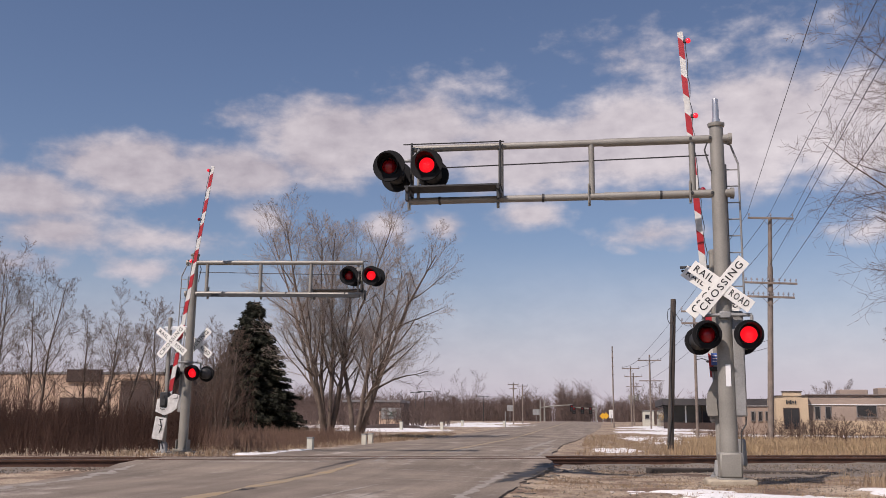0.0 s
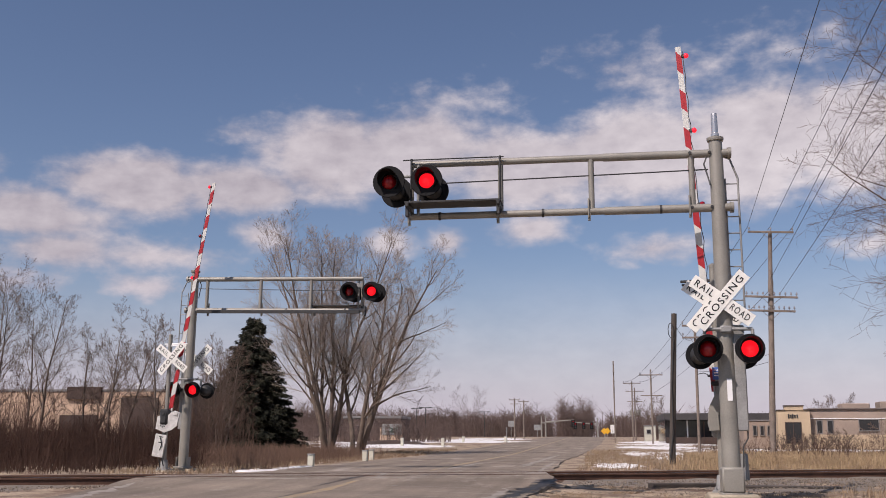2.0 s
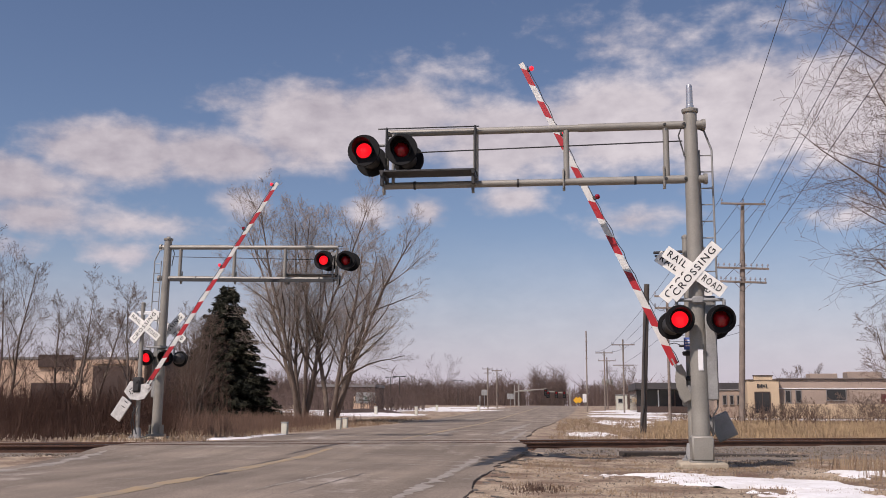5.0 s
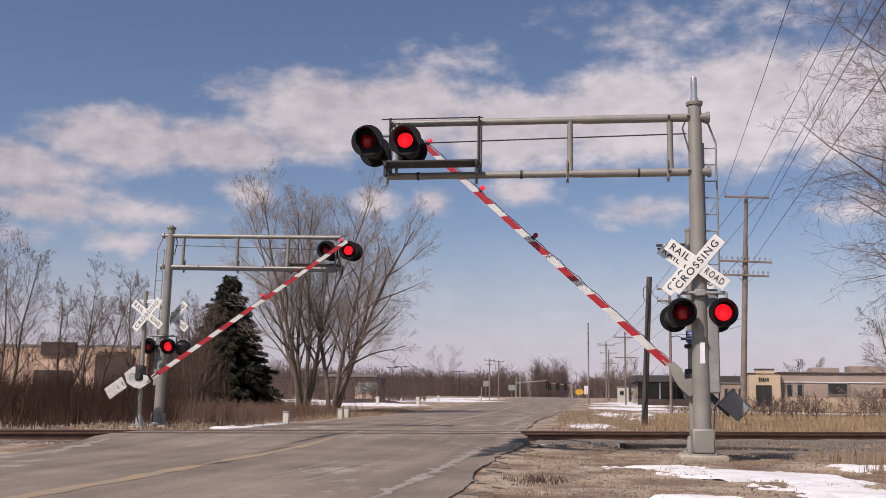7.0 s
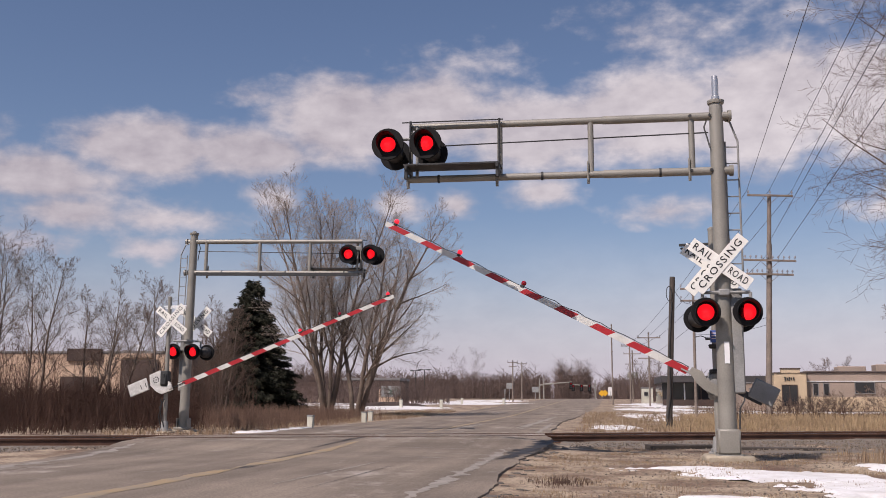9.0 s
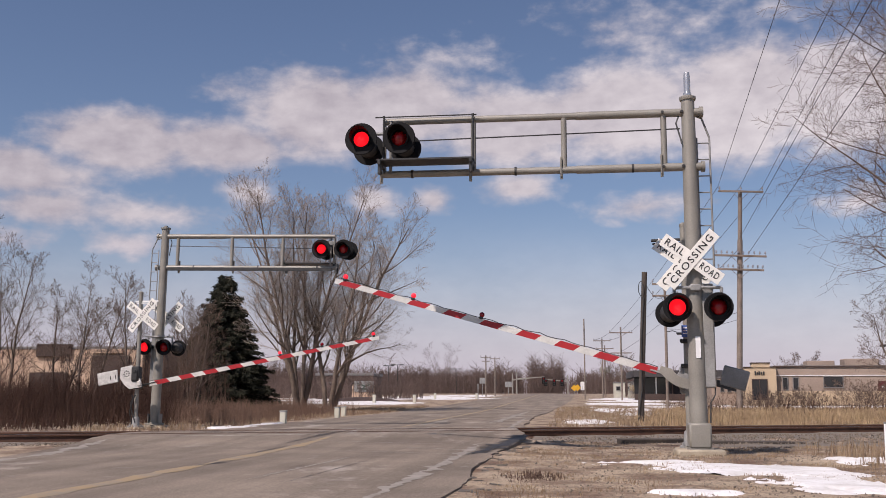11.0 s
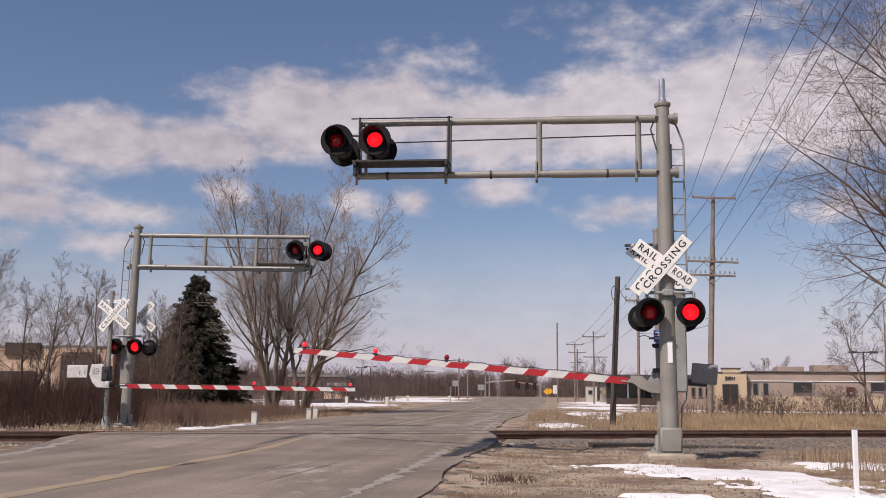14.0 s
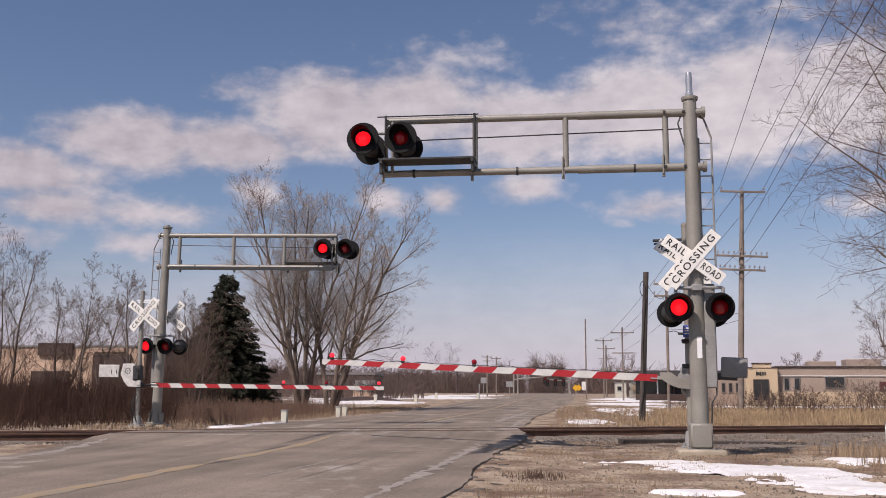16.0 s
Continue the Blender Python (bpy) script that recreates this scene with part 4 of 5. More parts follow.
for i, (x, y, h) in enumerate(((19.0, 68, 2.3), (20.6, 69, 2.0), (14.6, 70, 1.5), (16.4, 71, 1.6), (24.0, 69, 2.1), (12.2, 66, 1.3), (9.6, 118, 2.8))):
    bare_tree("bare_shrub", (x, y, 0.0 if y < 100 else 0.45), h, 8, 80 + i, "bushy brown leafless shrub before a low shop", fork=0.75, kids=(7, 5, 4), angle=40, shrink=0.5, up=0.04, radius=0.02, min_r=0.008)
for i, (x, y, h) in enumerate(((-33, 270, 14), (7.5, 150, 5.5), (9.5, 160, 6.0), (27, 120, 4.6), (20, 140, 3.4), (33, 150, 5.5))):
    bare_tree("bare_tree", (x, y, 0.9), h, 2, 60 + i, "distant leafless tree against the sky", fork=0.25, kids=(9, 7, 6), angle=40, shrink=0.44, radius=0.09, min_r=0.011)


def thicket(name, count, place, height, material, label, category, seed, twigs=5, r=0.007):
    """Upright thin stems with side twigs, joined as one growth."""
    rng = random.Random(seed)
    segs = []
    for _ in range(count):
        x, y, z = place(rng)
        h = height * rng.uniform(0.45, 1.15) * (1 + 0.55 * noise.noise((x * 0.45, y * 0.25, seed)))
        d = Vector((rng.gauss(0, 0.16), rng.gauss(0, 0.16), 1)).normalized()
        p, q = Vector((x, y, z - 0.05)), Vector((x, y, z)) + d * h
        mid = p.lerp(q, 0.5) + Vector((rng.gauss(0, 0.05), rng.gauss(0, 0.05), 0))
        segs += [(*p, *mid, r, r * 0.8), (*mid, *q, r * 0.8, r * 0.35)]
        for _ in range(twigs):
            t = rng.uniform(0.25, 0.95)
            b = p.lerp(q, t)
            td = (d + Vector((rng.gauss(0, 0.5), rng.gauss(0, 0.5), rng.uniform(-0.1, 0.5)))).normalized()
            segs.append((*b, *(b + td * h * rng.uniform(0.12, 0.32)), r * 0.6, r * 0.3))
    return solid(name, tubes_mesh(name, segs, 3, material), None, label, category, "stuff")


def brush_place(rng, low=False):
    while True:
        x, y = rng.uniform(-34, -10.4), rng.uniform(26, 56)
        tall = x < -0.43 * y + 0.6 + 1.2 * noise.noise((x * 0.4, y * 0.4, 3))
        if off_track(x, y) > 4.5 and x < -10.3 - 0.09 * (y - 30) and not (-14.2 < x and y < 31.2) and tall != low:
            return x, y, 0.0


thicket("brush", 7600, brush_place, 1.35, BRUSH_DARK, "dense reddish-brown leafless brush and weeds", "brush", 4, 5, 0.010)
thicket("brush", 3200, lambda g_: brush_place(g_, True), 0.62, BRUSH_LOW, "low brown weeds and brush beside the road", "weeds", 14, 5, 0.008)
thicket("brush", 8500, brush_place, 1.35, BRUSH_DARK, "dense reddish-brown leafless brush and weeds", "brush", 4, 5, 0.010)
thicket("brush", 850, lambda g_: (g_.triangular(-36, -22, -34), g_.uniform(38, 47), 0.0), 3.3, BRUSH_DARK, "tall tangled reddish-brown shrubs at the thicket's edge", "brush", 44, 9, 0.012)
thicket("brush", 260, lambda g_: (g_.uniform(-21, -17), g_.uniform(42, 50), 0.0), 2.6, BRUSH, "tall thin brown shrubs beside a spruce", "brush", 45, 9, 0.010)
thicket("undergrowth", 5500, brush_place, 0.55, BRUSH_DARK, "matted dark undergrowth beneath the brush", "brush", 24, 3, 0.011)
thicket("brush", 700, lambda g_: (g_.uniform(-13.5, -10.6), g_.uniform(31.5, 52), 0.0), 0.6, BRUSH_LOW, "low brown weeds along the road shoulder", "weeds", 5, 4, 0.007)


def far_woods(name, x0, x1, y0, y1, h, count, seed, r=0.09):
    rng = random.Random(seed)
    segs = []
    for _ in range(count):
        x, y = rng.uniform(x0, x1), rng.uniform(y0, y1)
        hh = h * rng.triangular(0.55, 1.2, 0.8) * (1 + 0.35 * noise.noise((x * 0.05, y * 0.02, seed)) + 0.25 * noise.noise((x * 0.21, y * 0.06, seed)))
        z = 0.6
        segs.append((x, y, z, x + rng.gauss(0, 0.4), y, z + hh, r * 1.6, r * 0.5))
        for _ in range(12):
            t = rng.uniform(0.15, 0.98)
            a = rng.uniform(0, 6.283)
            ln = hh * rng.uniform(0.12, 0.32)
            segs.append((x, y, z + hh * t, x + math.cos(a) * ln * 0.8, y + math.sin(a) * ln * 0.8, z + hh * t + ln * rng.uniform(0.3, 1), r, r * 0.4))
    return solid(name, tubes_mesh(name, segs, 3, FARWOOD), None, "distant brown leafless woods along the horizon", "woods", "stuff")


far_woods("far_woods", -95, -14, 235, 330, 7.4, 2600, 1, 0.05)
far_woods("low_brush", -46, -17, 98, 124, 2.3, 900, 12, 0.02)
far_woods("far_woods", -150, -60, 120, 230, 7.0, 1900, 2, 0.04)
far_woods("far_woods", -13, -1.5, 330, 420, 11, 420, 7, 0.06)
far_woods("far_woods", 4, 90, 300, 420, 7.0, 1500, 3, 0.06)
far_woods("far_woods", -400, 500, 600, 900, 14, 3600, 6, 0.16)
far_woods("thicket_row", 9, 16, 150, 200, 3.4, 130, 9, 0.04)


def grass_mesh(name, count, place, h, seed, material, blades=5, w=0.006):
    rng = random.Random(seed)
    v, f = [], []
    for _ in range(count):
        x, y, z = place(rng)
        for _ in range(blades):
            a = rng.uniform(0, 6.283)
            hh = h * rng.uniform(0.4, 1.1)
            lean = rng.uniform(0.05, 0.45) * hh
            bx, by = x + rng.gauss(0, 0.05), y + rng.gauss(0, 0.05)
            dx, dy = math.cos(a), math.sin(a)
            k = len(v)
            v += [(bx - dy * w, by + dx * w, z - 0.02), (bx + dy * w, by - dx * w, z - 0.02),
                  (bx + dx * lean * 0.3 + dy * w * 0.7, by + dy * lean * 0.3 - dx * w * 0.7, z + hh * 0.6),
                  (bx + dx * lean * 0.3 - dy * w * 0.7, by + dy * lean * 0.3 + dx * w * 0.7, z + hh * 0.6), (bx + dx * lean, by + dy * lean, z + hh)]
            f += [(k, k + 1, k + 2, k + 3), (k + 3, k + 2, k + 4)]
    me = bpy.data.meshes.new(name)
    me.from_pydata(v, [], f)
    me.materials.append(material)
    return me


def verge(rng):
    while True:
        x, y = rng.uniform(0.4, 30), rng.uniform(28, 64)
        edge = 0.10 * (y - 20) + 0.6 + 1.2 * noise.noise((y * 0.4, 3, 1))
        thin = 0.62 + 0.9 * noise.noise((x * 0.45, y * 0.25, 8))
        if off_track(x, y) > 3.4 + 0.6 * noise.noise((x * 0.8, 1, 2)) and rng.random() < min(1.0, max(0.0, (x - edge) / 2.2)) * thin:
            return x, y, ground_z(x, y)


solid("dry_grass", grass_mesh("dry_grass", 15000, verge, 0.40, 2, STRAW, 6, 0.008), None, "tall straw-coloured dry grass beside the track", "grass", "stuff")
thicket("brush", 1300, lambda g_: (lambda x, y: (x, y, ground_z(x, y)))(g_.uniform(6, 32), g_.uniform(46, 74)), 0.95, BRUSH, "brown leafless shrubs among dry grass", "brush", 15, 7, 0.008)
SHORT = mat("matted_dead_grass", (0.36, 0.27, 0.17), 0.95, 0, 0.45, 0.7, 6, 0.0, second=(0.16, 0.10, 0.065))


def near_verge(rng):
    while True:
        x, y = rng.uniform(-1.0, 9), rng.uniform(7.5, 22)
        if off_track(x, y) < -2.6 and noise.noise((x * 0.9, y * 0.9, 2)) > rng.uniform(-0.1, 0.45):
            return x, y, ground_z(x, y)


solid("short_grass", grass_mesh("short_grass", 6000, near_verge, 0.045, 6, SHORT, 4, 0.004), None, "short matted dead grass on gravel", "grass", "stuff")


def shoulder(rng):
    while True:
        y = rng.uniform(26, 75)
        x = rng.choice((rng.uniform(-0.6, 4.5), rng.uniform(-14, -10.2)))
        if abs(off_track(x, y)) > 3.2 and noise.noise((x * 0.7, y * 0.3, 6)) > rng.uniform(-0.6, 0.4):
            return x, y, ground_z(x, y)


solid("short_grass", grass_mesh("short_grass", 5000, shoulder, 0.17, 26, SHORT, 4, 0.008), None, "short dead grass along the road shoulder", "grass", "stuff")


def shaded_verge(rng):
    return (lambda x, y: (x, y, ground_z(x, y)))(rng.uniform(4.2, 9), rng.uniform(12, 19))


solid("weeds", grass_mesh("weeds", 900, shaded_verge, 0.30, 16, SHORT, 4, 0.005), None, "sparse dry weeds poking through snow", "grass", "stuff")


# ---- snow ----
def snow_patch(cx, cy, rx, ry, seed, turn=0.0, h=0.035, res=64):
    """A thin thawed patch with a ragged rim."""
    g = Geo()
    idx = {}
    ca, sa = math.cos(radians(turn)), math.sin(radians(turn))
    cells = {}
    for j in range(res + 1):
        for i in range(res + 1):
            u, w = -1.25 + 2.5 * i / res, -1.25 + 2.5 * j / res
            x, y = cx + ca * u * rx - sa * w * ry, cy + sa * u * rx + ca * w * ry
            d = 1 - math.hypot(u, w) + 0.55 * noise.noise((u * 1.6 + seed, w * 1.6, seed)) + 0.40 * noise.noise((x * 1.1, y * 1.1, seed)) + 0.36 * noise.noise((x * 3.7, y * 2.9, seed)) + 0.25 * noise.noise((x * 9, y * 7, seed))
            cells[i, j] = (x, y, d)
    for (i, j), (x, y, d) in cells.items():
        base = ground_z(x, y) if not left_edge(y) < x < ROAD_R + 0.2 else road_z(x, y)
        z = base + max(-0.06, min(h, d * 0.12)) + 0.008 * noise.noise((x * 3, y * 3, 1))
        idx[i, j] = len(g.v)
        g.v.append((x, y, z))
    for j in range(res):
        for i in range(res):
            if max(cells[i, j][2], cells[i + 1, j][2], cells[i, j + 1][2], cells[i + 1, j + 1][2]) > -0.06:
                g.f.append((idx[i, j], idx[i + 1, j], idx[i + 1, j + 1], idx[i, j + 1]))
    used = sorted({k for q in g.f for k in q})
    remap = {k: n for n, k in enumerate(used)}
    g.v = [g.v[k] for k in used]
    g.f = [tuple(remap[k] for k in q) for q in g.f]
    return solid("snow_patch", g, SNOW, "ragged patch of old white snow on dead grass", "snow", "", "snow patches")


for i, (x, y, a, b, tr) in enumerate(((2.7, 13.9, 1.5, 0.9, -20), (1.2, 15.0, 0.9, 0.25, 8), (3.1, 11.8, 0.8, 1.0, 10), (4.9, 16.2, 0.9, 0.9, 0), (1.35, 10.6, 0.5, 0.25, 0), 
                                      (0.7, 38.5, 0.8, 3.2, 0), (3.4, 66, 1.8, 5.5, 0), (5.6, 88, 3.2, 6, 0), (-10.3, 30.0, 0.6, 1.4, 0), (-11.3, 25.6, 1.1, 0.35, 24), (-10.2, 33.5, 0.4, 1.4, 0), (-13.2, 25.2, 0.6, 0.2, 24),
                                      (-18.5, 92, 5.0, 9, 0), (-22, 130, 12, 14, 0), (-30, 104, 8, 5, 0), (-25, 74, 2.5, 3, 0), (-16, 160, 5, 12, 0), (10, 63, 3.0, 2.2, 0), (16.5, 66, 2.6, 2, 0), (22, 67, 4, 2.2, 0), (28, 70, 4, 3, 0), (7.5, 120, 4, 12, 0), (12, 76, 5, 4, 0), (19, 78, 6, 3.2, 0), (27, 78, 6, 3.5, 0), (9.5, 104, 6, 3, 0), (5.2, 54, 2.6, 2.4, 0), (-21, 64, 2.2, 1.2, 0))):
    snow_patch(x, y, a, b, i * 3.7, tr)

# ---- poles and wires ----
def line_pole(at, height, label, arms, step=0.0, lean=(0, 0), r=0.15, dark=False, name="utility_pole"):
    e = thing(name, pose(*at, lean[1], lean[0], 0), label, "pole")
    wood = WOOD_DARK if dark else WOOD
    part("pole", Geo().tube((0, 0, -0.2), (0, 0, step or height), r, r * 0.85, 12), wood, e)
    if step:
        part("pole_top", Geo().tube((0, 0.03, step - 0.8), (0, 0.03, height), r * 0.72, r * 0.62, 12), WOOD, e)
    for z, half, pins, tilt in arms:
        arm = part("crossarm", Geo().box((0, -r - 0.04, z), (half * 2, 0.09, 0.11), 0.01, pose(0, 0, 0, 0, tilt, 0)).tube((-half * 0.4, -r - 0.04, z), (0, -r, z - 0.5), 0.015, n=5).tube((half * 0.4, -r - 0.04, z), (0, -r, z - 0.5), 0.015, n=5), WOOD, e)
        for k in range(pins):
            x = -half * 0.95 + 1.9 * half * k / max(1, pins - 1)
            part("insulator", Geo().lathe(((0.02, 0), (0.02, 0.09), (0.055, 0.10), (0.06, 0.14), (0.04, 0.17), (0.045, 0.21), (0.02, 0.23)), pose(x, -r - 0.04, z + 0.05 - x * math.sin(radians(tilt))), 8), mat_insulator, arm)
    return e


mat_insulator = mat("glazed_insulator", (0.30, 0.30, 0.32), 0.2, 0, 0.2, 8, 50, 0.0)
line_pole((9.43, 57, 0.0), 12.55, "tall weathered wooden utility pole with crossarms and insulators", ((12.44, 1.24, 3, 0.0), (8.76, 1.41, 10, 0.0), (7.98, 1.27, 10, 0.0)), 9.7, (2.5, 0), 0.17)
line_pole((2.73, 38.2, 0.0), 5.65, "short dark wooden pole stub with a cable", (), 0, (2.9, 0), 0.12, True, "pole_stub")
line_pole((5.95, 110, 0.35), 8.0, "distant wooden utility pole with two crossarms", ((7.4, 1.25, 3, 0), (5.2, 1.15, 0, 0)), 0, (0, 0), 0.10)
line_pole((4.62, 130, 0.55), 7.7, "distant wooden utility pole with a crossarm", ((7.4, 1.1, 3, 0),), 0, (0, 0), 0.10)
line_pole((5.70, 150, 0.75), 7.6, "distant wooden utility pole with crossarms", ((7.1, 1.3, 3, 0), (5.6, 1.1, 0, 0)), 0, (0, 0), 0.12)
line_pole((2.18, 120, 0.45), 9.6, "tall thin distant steel pole", ((8.3, 0.12, 0, 0), (7.2, 0.12, 0, 0), (6.3, 0.12, 0, 0)), 0, (0, 0), 0.09)
line_pole((-12.0, 150, 0.75), 6.2, "distant wooden utility pole with a crossarm", ((5.9, 0.8, 3, 0), (5.3, 0.6, 0, 0)), 0, (0, 0), 0.11)
line_pole((-11.2, 158, 0.8), 6.2, "distant wooden utility pole with a crossarm", ((5.9, 0.8, 3, 0),), 0, (0, 0), 0.10)
line_pole((5.86, 60, 0.0), 7.7, "grey utility pole carrying a small street lamp", ((7.55, 0.75, 2, 0), (6.85, 0.75, 2, 0)), 0, (0.3, 0), 0.09)
lamp_ = thing("street_lamp", pose(5.9, 59.85, 4.55), "small dark street lamp on a short arm of a pole", "street lamp")
part("lamp_arm", Geo().path(((0, 0, 0.15), (0.35, -0.05, 0.22), (0.62, -0.05, 0.12)), 0.025, 6), DARK, lamp_)
part("lamp_head", Geo().box((0.74, -0.05, 0.05), (0.34, 0.2, 0.14), 0.05), DARK, lamp_)


def wire(a, b, sag, r=0.012, label="thin overhead line wire between poles"):
    """One unbroken strand, hanging by sag at its middle."""
    a, b = Vector(a), Vector(b)
    n = 24 if sag else 1
    w = (b - a).normalized()
    u = w.orthogonal().normalized()
    q = w.cross(u)
    g = Geo()
    for i in range(n + 1):
        p = a.lerp(b, i / n) - Vector((0, 0, 4 * sag * (i / n) * (1 - i / n)))
        g.v += [tuple(p + r * (u * math.cos(c * 1.2566) + q * math.sin(c * 1.2566))) for c in range(5)]
    g.f = [(5 * i + c, 5 * i + (c + 1) % 5, 5 * i + 5 + (c + 1) % 5, 5 * i + 5 + c) for i in range(n) for c in range(5)]
    return solid("overhead_wire", g, WIRE, label, "wire", "", "overhead wires")


for x0, z0, x1, z1 in ((8.73, 12.75, 4.15, 13.08), (9.97, 12.75, 6.25, 13.08), (11.2, 12.72, 6.48, 13.12), (9.8, 9.75, 5.83, 11.29), (10.3, 8.95, 5.87, 9.59)):
    wire((x0, 56.8, z0), (x1, -2, z1), 0.0)
for x0, z0, x1, z1 in ((8.73, 12.75, 4.8, 7.9), (9.97, 12.75, 5.95, 7.9), (11.2, 12.72, 7.1, 7.9), (9.8, 9.2, 5.95, 5.7)):
    wire((x0, 56.8, z0), (x1, 110, z1), 0.5, 0.014)
for dx in (-1.0, 1.0):
    wire((5.95 + dx, 110, 7.95), (4.62 + dx, 130, 8.1), 0.2, 0.02)
wire((2.98, 38.2, 5.3), (5.86, 60, 6.9), 0.4, 0.012)
wire((5.9, 60, 5.2), (9.6, 57, 5.6), 0.15, 0.012)
wire((5.9, 60, 4.9), (9.6, 57, 5.2), 0.2, 0.012)


# ---- buildings ----
mat_sign = mat("dark_green_print", (0.05, 0.08, 0.06), 0.6, 0, 0.2, 4, 30, 0.0)


def low_building(name, at, turn, size, wall, label, windows=(), door=None, parapet=0.3, roof_boxes=()):
    """A flat-roofed block; its front faces -y, x from 0 to the right."""
    w, d, h = size
    e = thing(name, pose(*at, 0, 0, turn), label, "building")
    part("wall", Geo().box((w / 2, d / 2, h / 2 - 0.5), (w, d, h + 1.0), 0.03), wall, e, smooth=False)
    part("parapet", Geo().box((w / 2, d / 2, h + parapet / 2), (w + 0.15, d + 0.15, parapet), 0.03), ROOFTOP, e, smooth=False)
    for x, z, ww, wh in windows:
        win = part("window", Geo().box((x, -0.02, z), (ww, 0.08, wh), 0.01), WINDOW, e, smooth=False)
        part("frame", Geo().box((x, -0.07, z + wh / 2), (ww + 0.1, 0.05, 0.07)).box((x, -0.07, z - wh / 2), (ww + 0.1, 0.05, 0.07)).box((x - ww / 2, -0.07, z), (0.06, 0.05, wh - 0.07)).box((x + ww / 2, -0.07, z), (0.06, 0.05, wh - 0.07)), ROOFTOP, win, smooth=False)
    for x, z, ww, wh in roof_boxes:
        part("roof_unit", Geo().box((x, d * 0.5, h + parapet + wh / 2 - 0.02), (ww, 2.0, wh), 0.05), GREYBRICK, e, "grey rooftop unit", smooth=False)
    return e


shop = low_building("low_shop", (17.0, 85, 0.75), -3, (19, 14, 2.55), GREYBRICK, "long low grey-brown brick shop with dark windows", [(0.8, 1.2, 0.4, 1.0), (1.62, 1.2, 0.42, 1.0), (4.55, 1.35, 1.5, 0.9), (10.7, 1.45, 1.7, 0.7), (14.5, 1.4, 1.6, 0.9)], None, 0.14, [(4.8, 0, 2.3, 0.60), (8.2, 0, 2.85, 0.76), (15, 0, 3, 0.5)])
part("door", Geo().box((8.3, -0.04, 0.72), (0.66, 0.1, 1.4), 0.01), mat("dark_red_door", (0.10, 0.022, 0.02), 0.6, 0, 0.3, 3, 20, 0.1), shop, "dark red steel door", smooth=False)
part("door_notice", Geo().box((8.34, -0.10, 0.95), (0.14, 0.02, 0.14), 0.004), LABELWHITE, shop, "small white notice", smooth=False)
part("wall_band", Geo().box((9.5, -0.06, 0.05), (18.9, 0.1, 1.1), 0.01), STUCCO, shop, "yellowish lower wall band", smooth=False)
part("white_stripe", Geo().box((9.5, -0.05, 1.87), (18.9, 0.06, 0.07), 0.01), SIDING, shop, smooth=False)
part("coping", Geo().box((9.5, -0.08, 2.62), (19.2, 0.10, 0.10), 0.01), BROWN_WALL, shop, "dark roof edge", smooth=False)
porch = low_building("shop_entrance", (14.5, 84.4, 0.6), -3, (2.5, 6, 2.68), STUCCO, "yellow stucco shop entrance with a stepped parapet", [], None, 0.0)
part("gable", Geo().box((1.28, 0.3, 2.84), (1.45, 0.7, 0.36), 0.02), STUCCO, porch, smooth=False)
part("coping", Geo().box((1.28, 0.28, 3.04), (1.55, 0.8, 0.07), 0.01).box((0.25, 0.3, 2.70), (0.52, 0.8, 0.06), 0.01).box((2.26, 0.3, 2.70), (0.52, 0.8, 0.06), 0.01), BROWN_WALL, porch, smooth=False)
part("doorway", Geo().box((1.15, -0.02, 0.86), (1.12, 0.08, 1.65), 0.01), WINDOW, porch, "dark glazed doorway", smooth=False)
part("door_frame", Geo().box((1.15, -0.07, 1.70), (1.24, 0.05, 0.07)).box((0.56, -0.07, 0.84), (0.06, 0.05, 1.65)).box((1.74, -0.07, 0.84), (0.06, 0.05, 1.65)).box((1.15, -0.07, 0.84), (0.05, 0.04, 1.6)), BROWN_WALL, porch, smooth=False)
for dx, hh in ((-0.36, 0.34), (-0.2, 0.22), (-0.05, 0.32), (0.12, 0.22), (0.3, 0.26)):
    part("sign_bar", Geo().box((1.2 + dx, -0.04, 2.2), (0.11, 0.06, hh), 0.01), DARK, porch, "dark sign letter bar", smooth=False)
wing = low_building("low_shop", (12.6, 90, 0.7), 0, (3.4, 8, 1.8), GREYBRICK, "low grey shop wing with small windows", [(0.9, 1.0, 0.3, 0.8), (1.5, 1.0, 0.3, 0.8), (2.1, 1.0, 0.3, 0.8)], None, 0.12)
store = low_building("long_store", (7.4, 112, 0.45), 0, (13.5, 12, 2.5), WINDOW, "distant long store with dark glazing under a flat dark roof", [], None, 0.0)
part("fascia", Geo().box((6.75, 5.2, 2.88), (13.9, 13.2, 0.72), 0.03), mat("dark_fascia", (0.055, 0.05, 0.05), 0.7, 0, 0.3, 0.5, 6, 0.1), store, "dark flat roof edge", smooth=False)
part("knee_wall", Geo().box((6.75, -0.08, 0.25), (13.4, 0.2, 0.9), 0.02), BROWN_WALL, store, smooth=False)
for k in range(8):
    part("mullion", Geo().box((0.6 + 1.75 * k, -0.1, 1.55), (0.14, 0.1, 1.9), 0.01), SIDING if k % 3 == 1 else BROWN_WALL, store, "upright between panes", smooth=False)
shed = low_building("white_shed", (6.3, 135, 0.6), 0, (1.4, 3, 2.0), CREAM, "small distant white shed", [(0.5, 1.3, 0.5, 0.5)], None, 0.15)
lb = low_building("block_building", (-49.0, 76, 0.3), 4, (15.1, 12, 4.35), TAN, "tan block building with dark brown panels behind brush", [], None, 0.22)
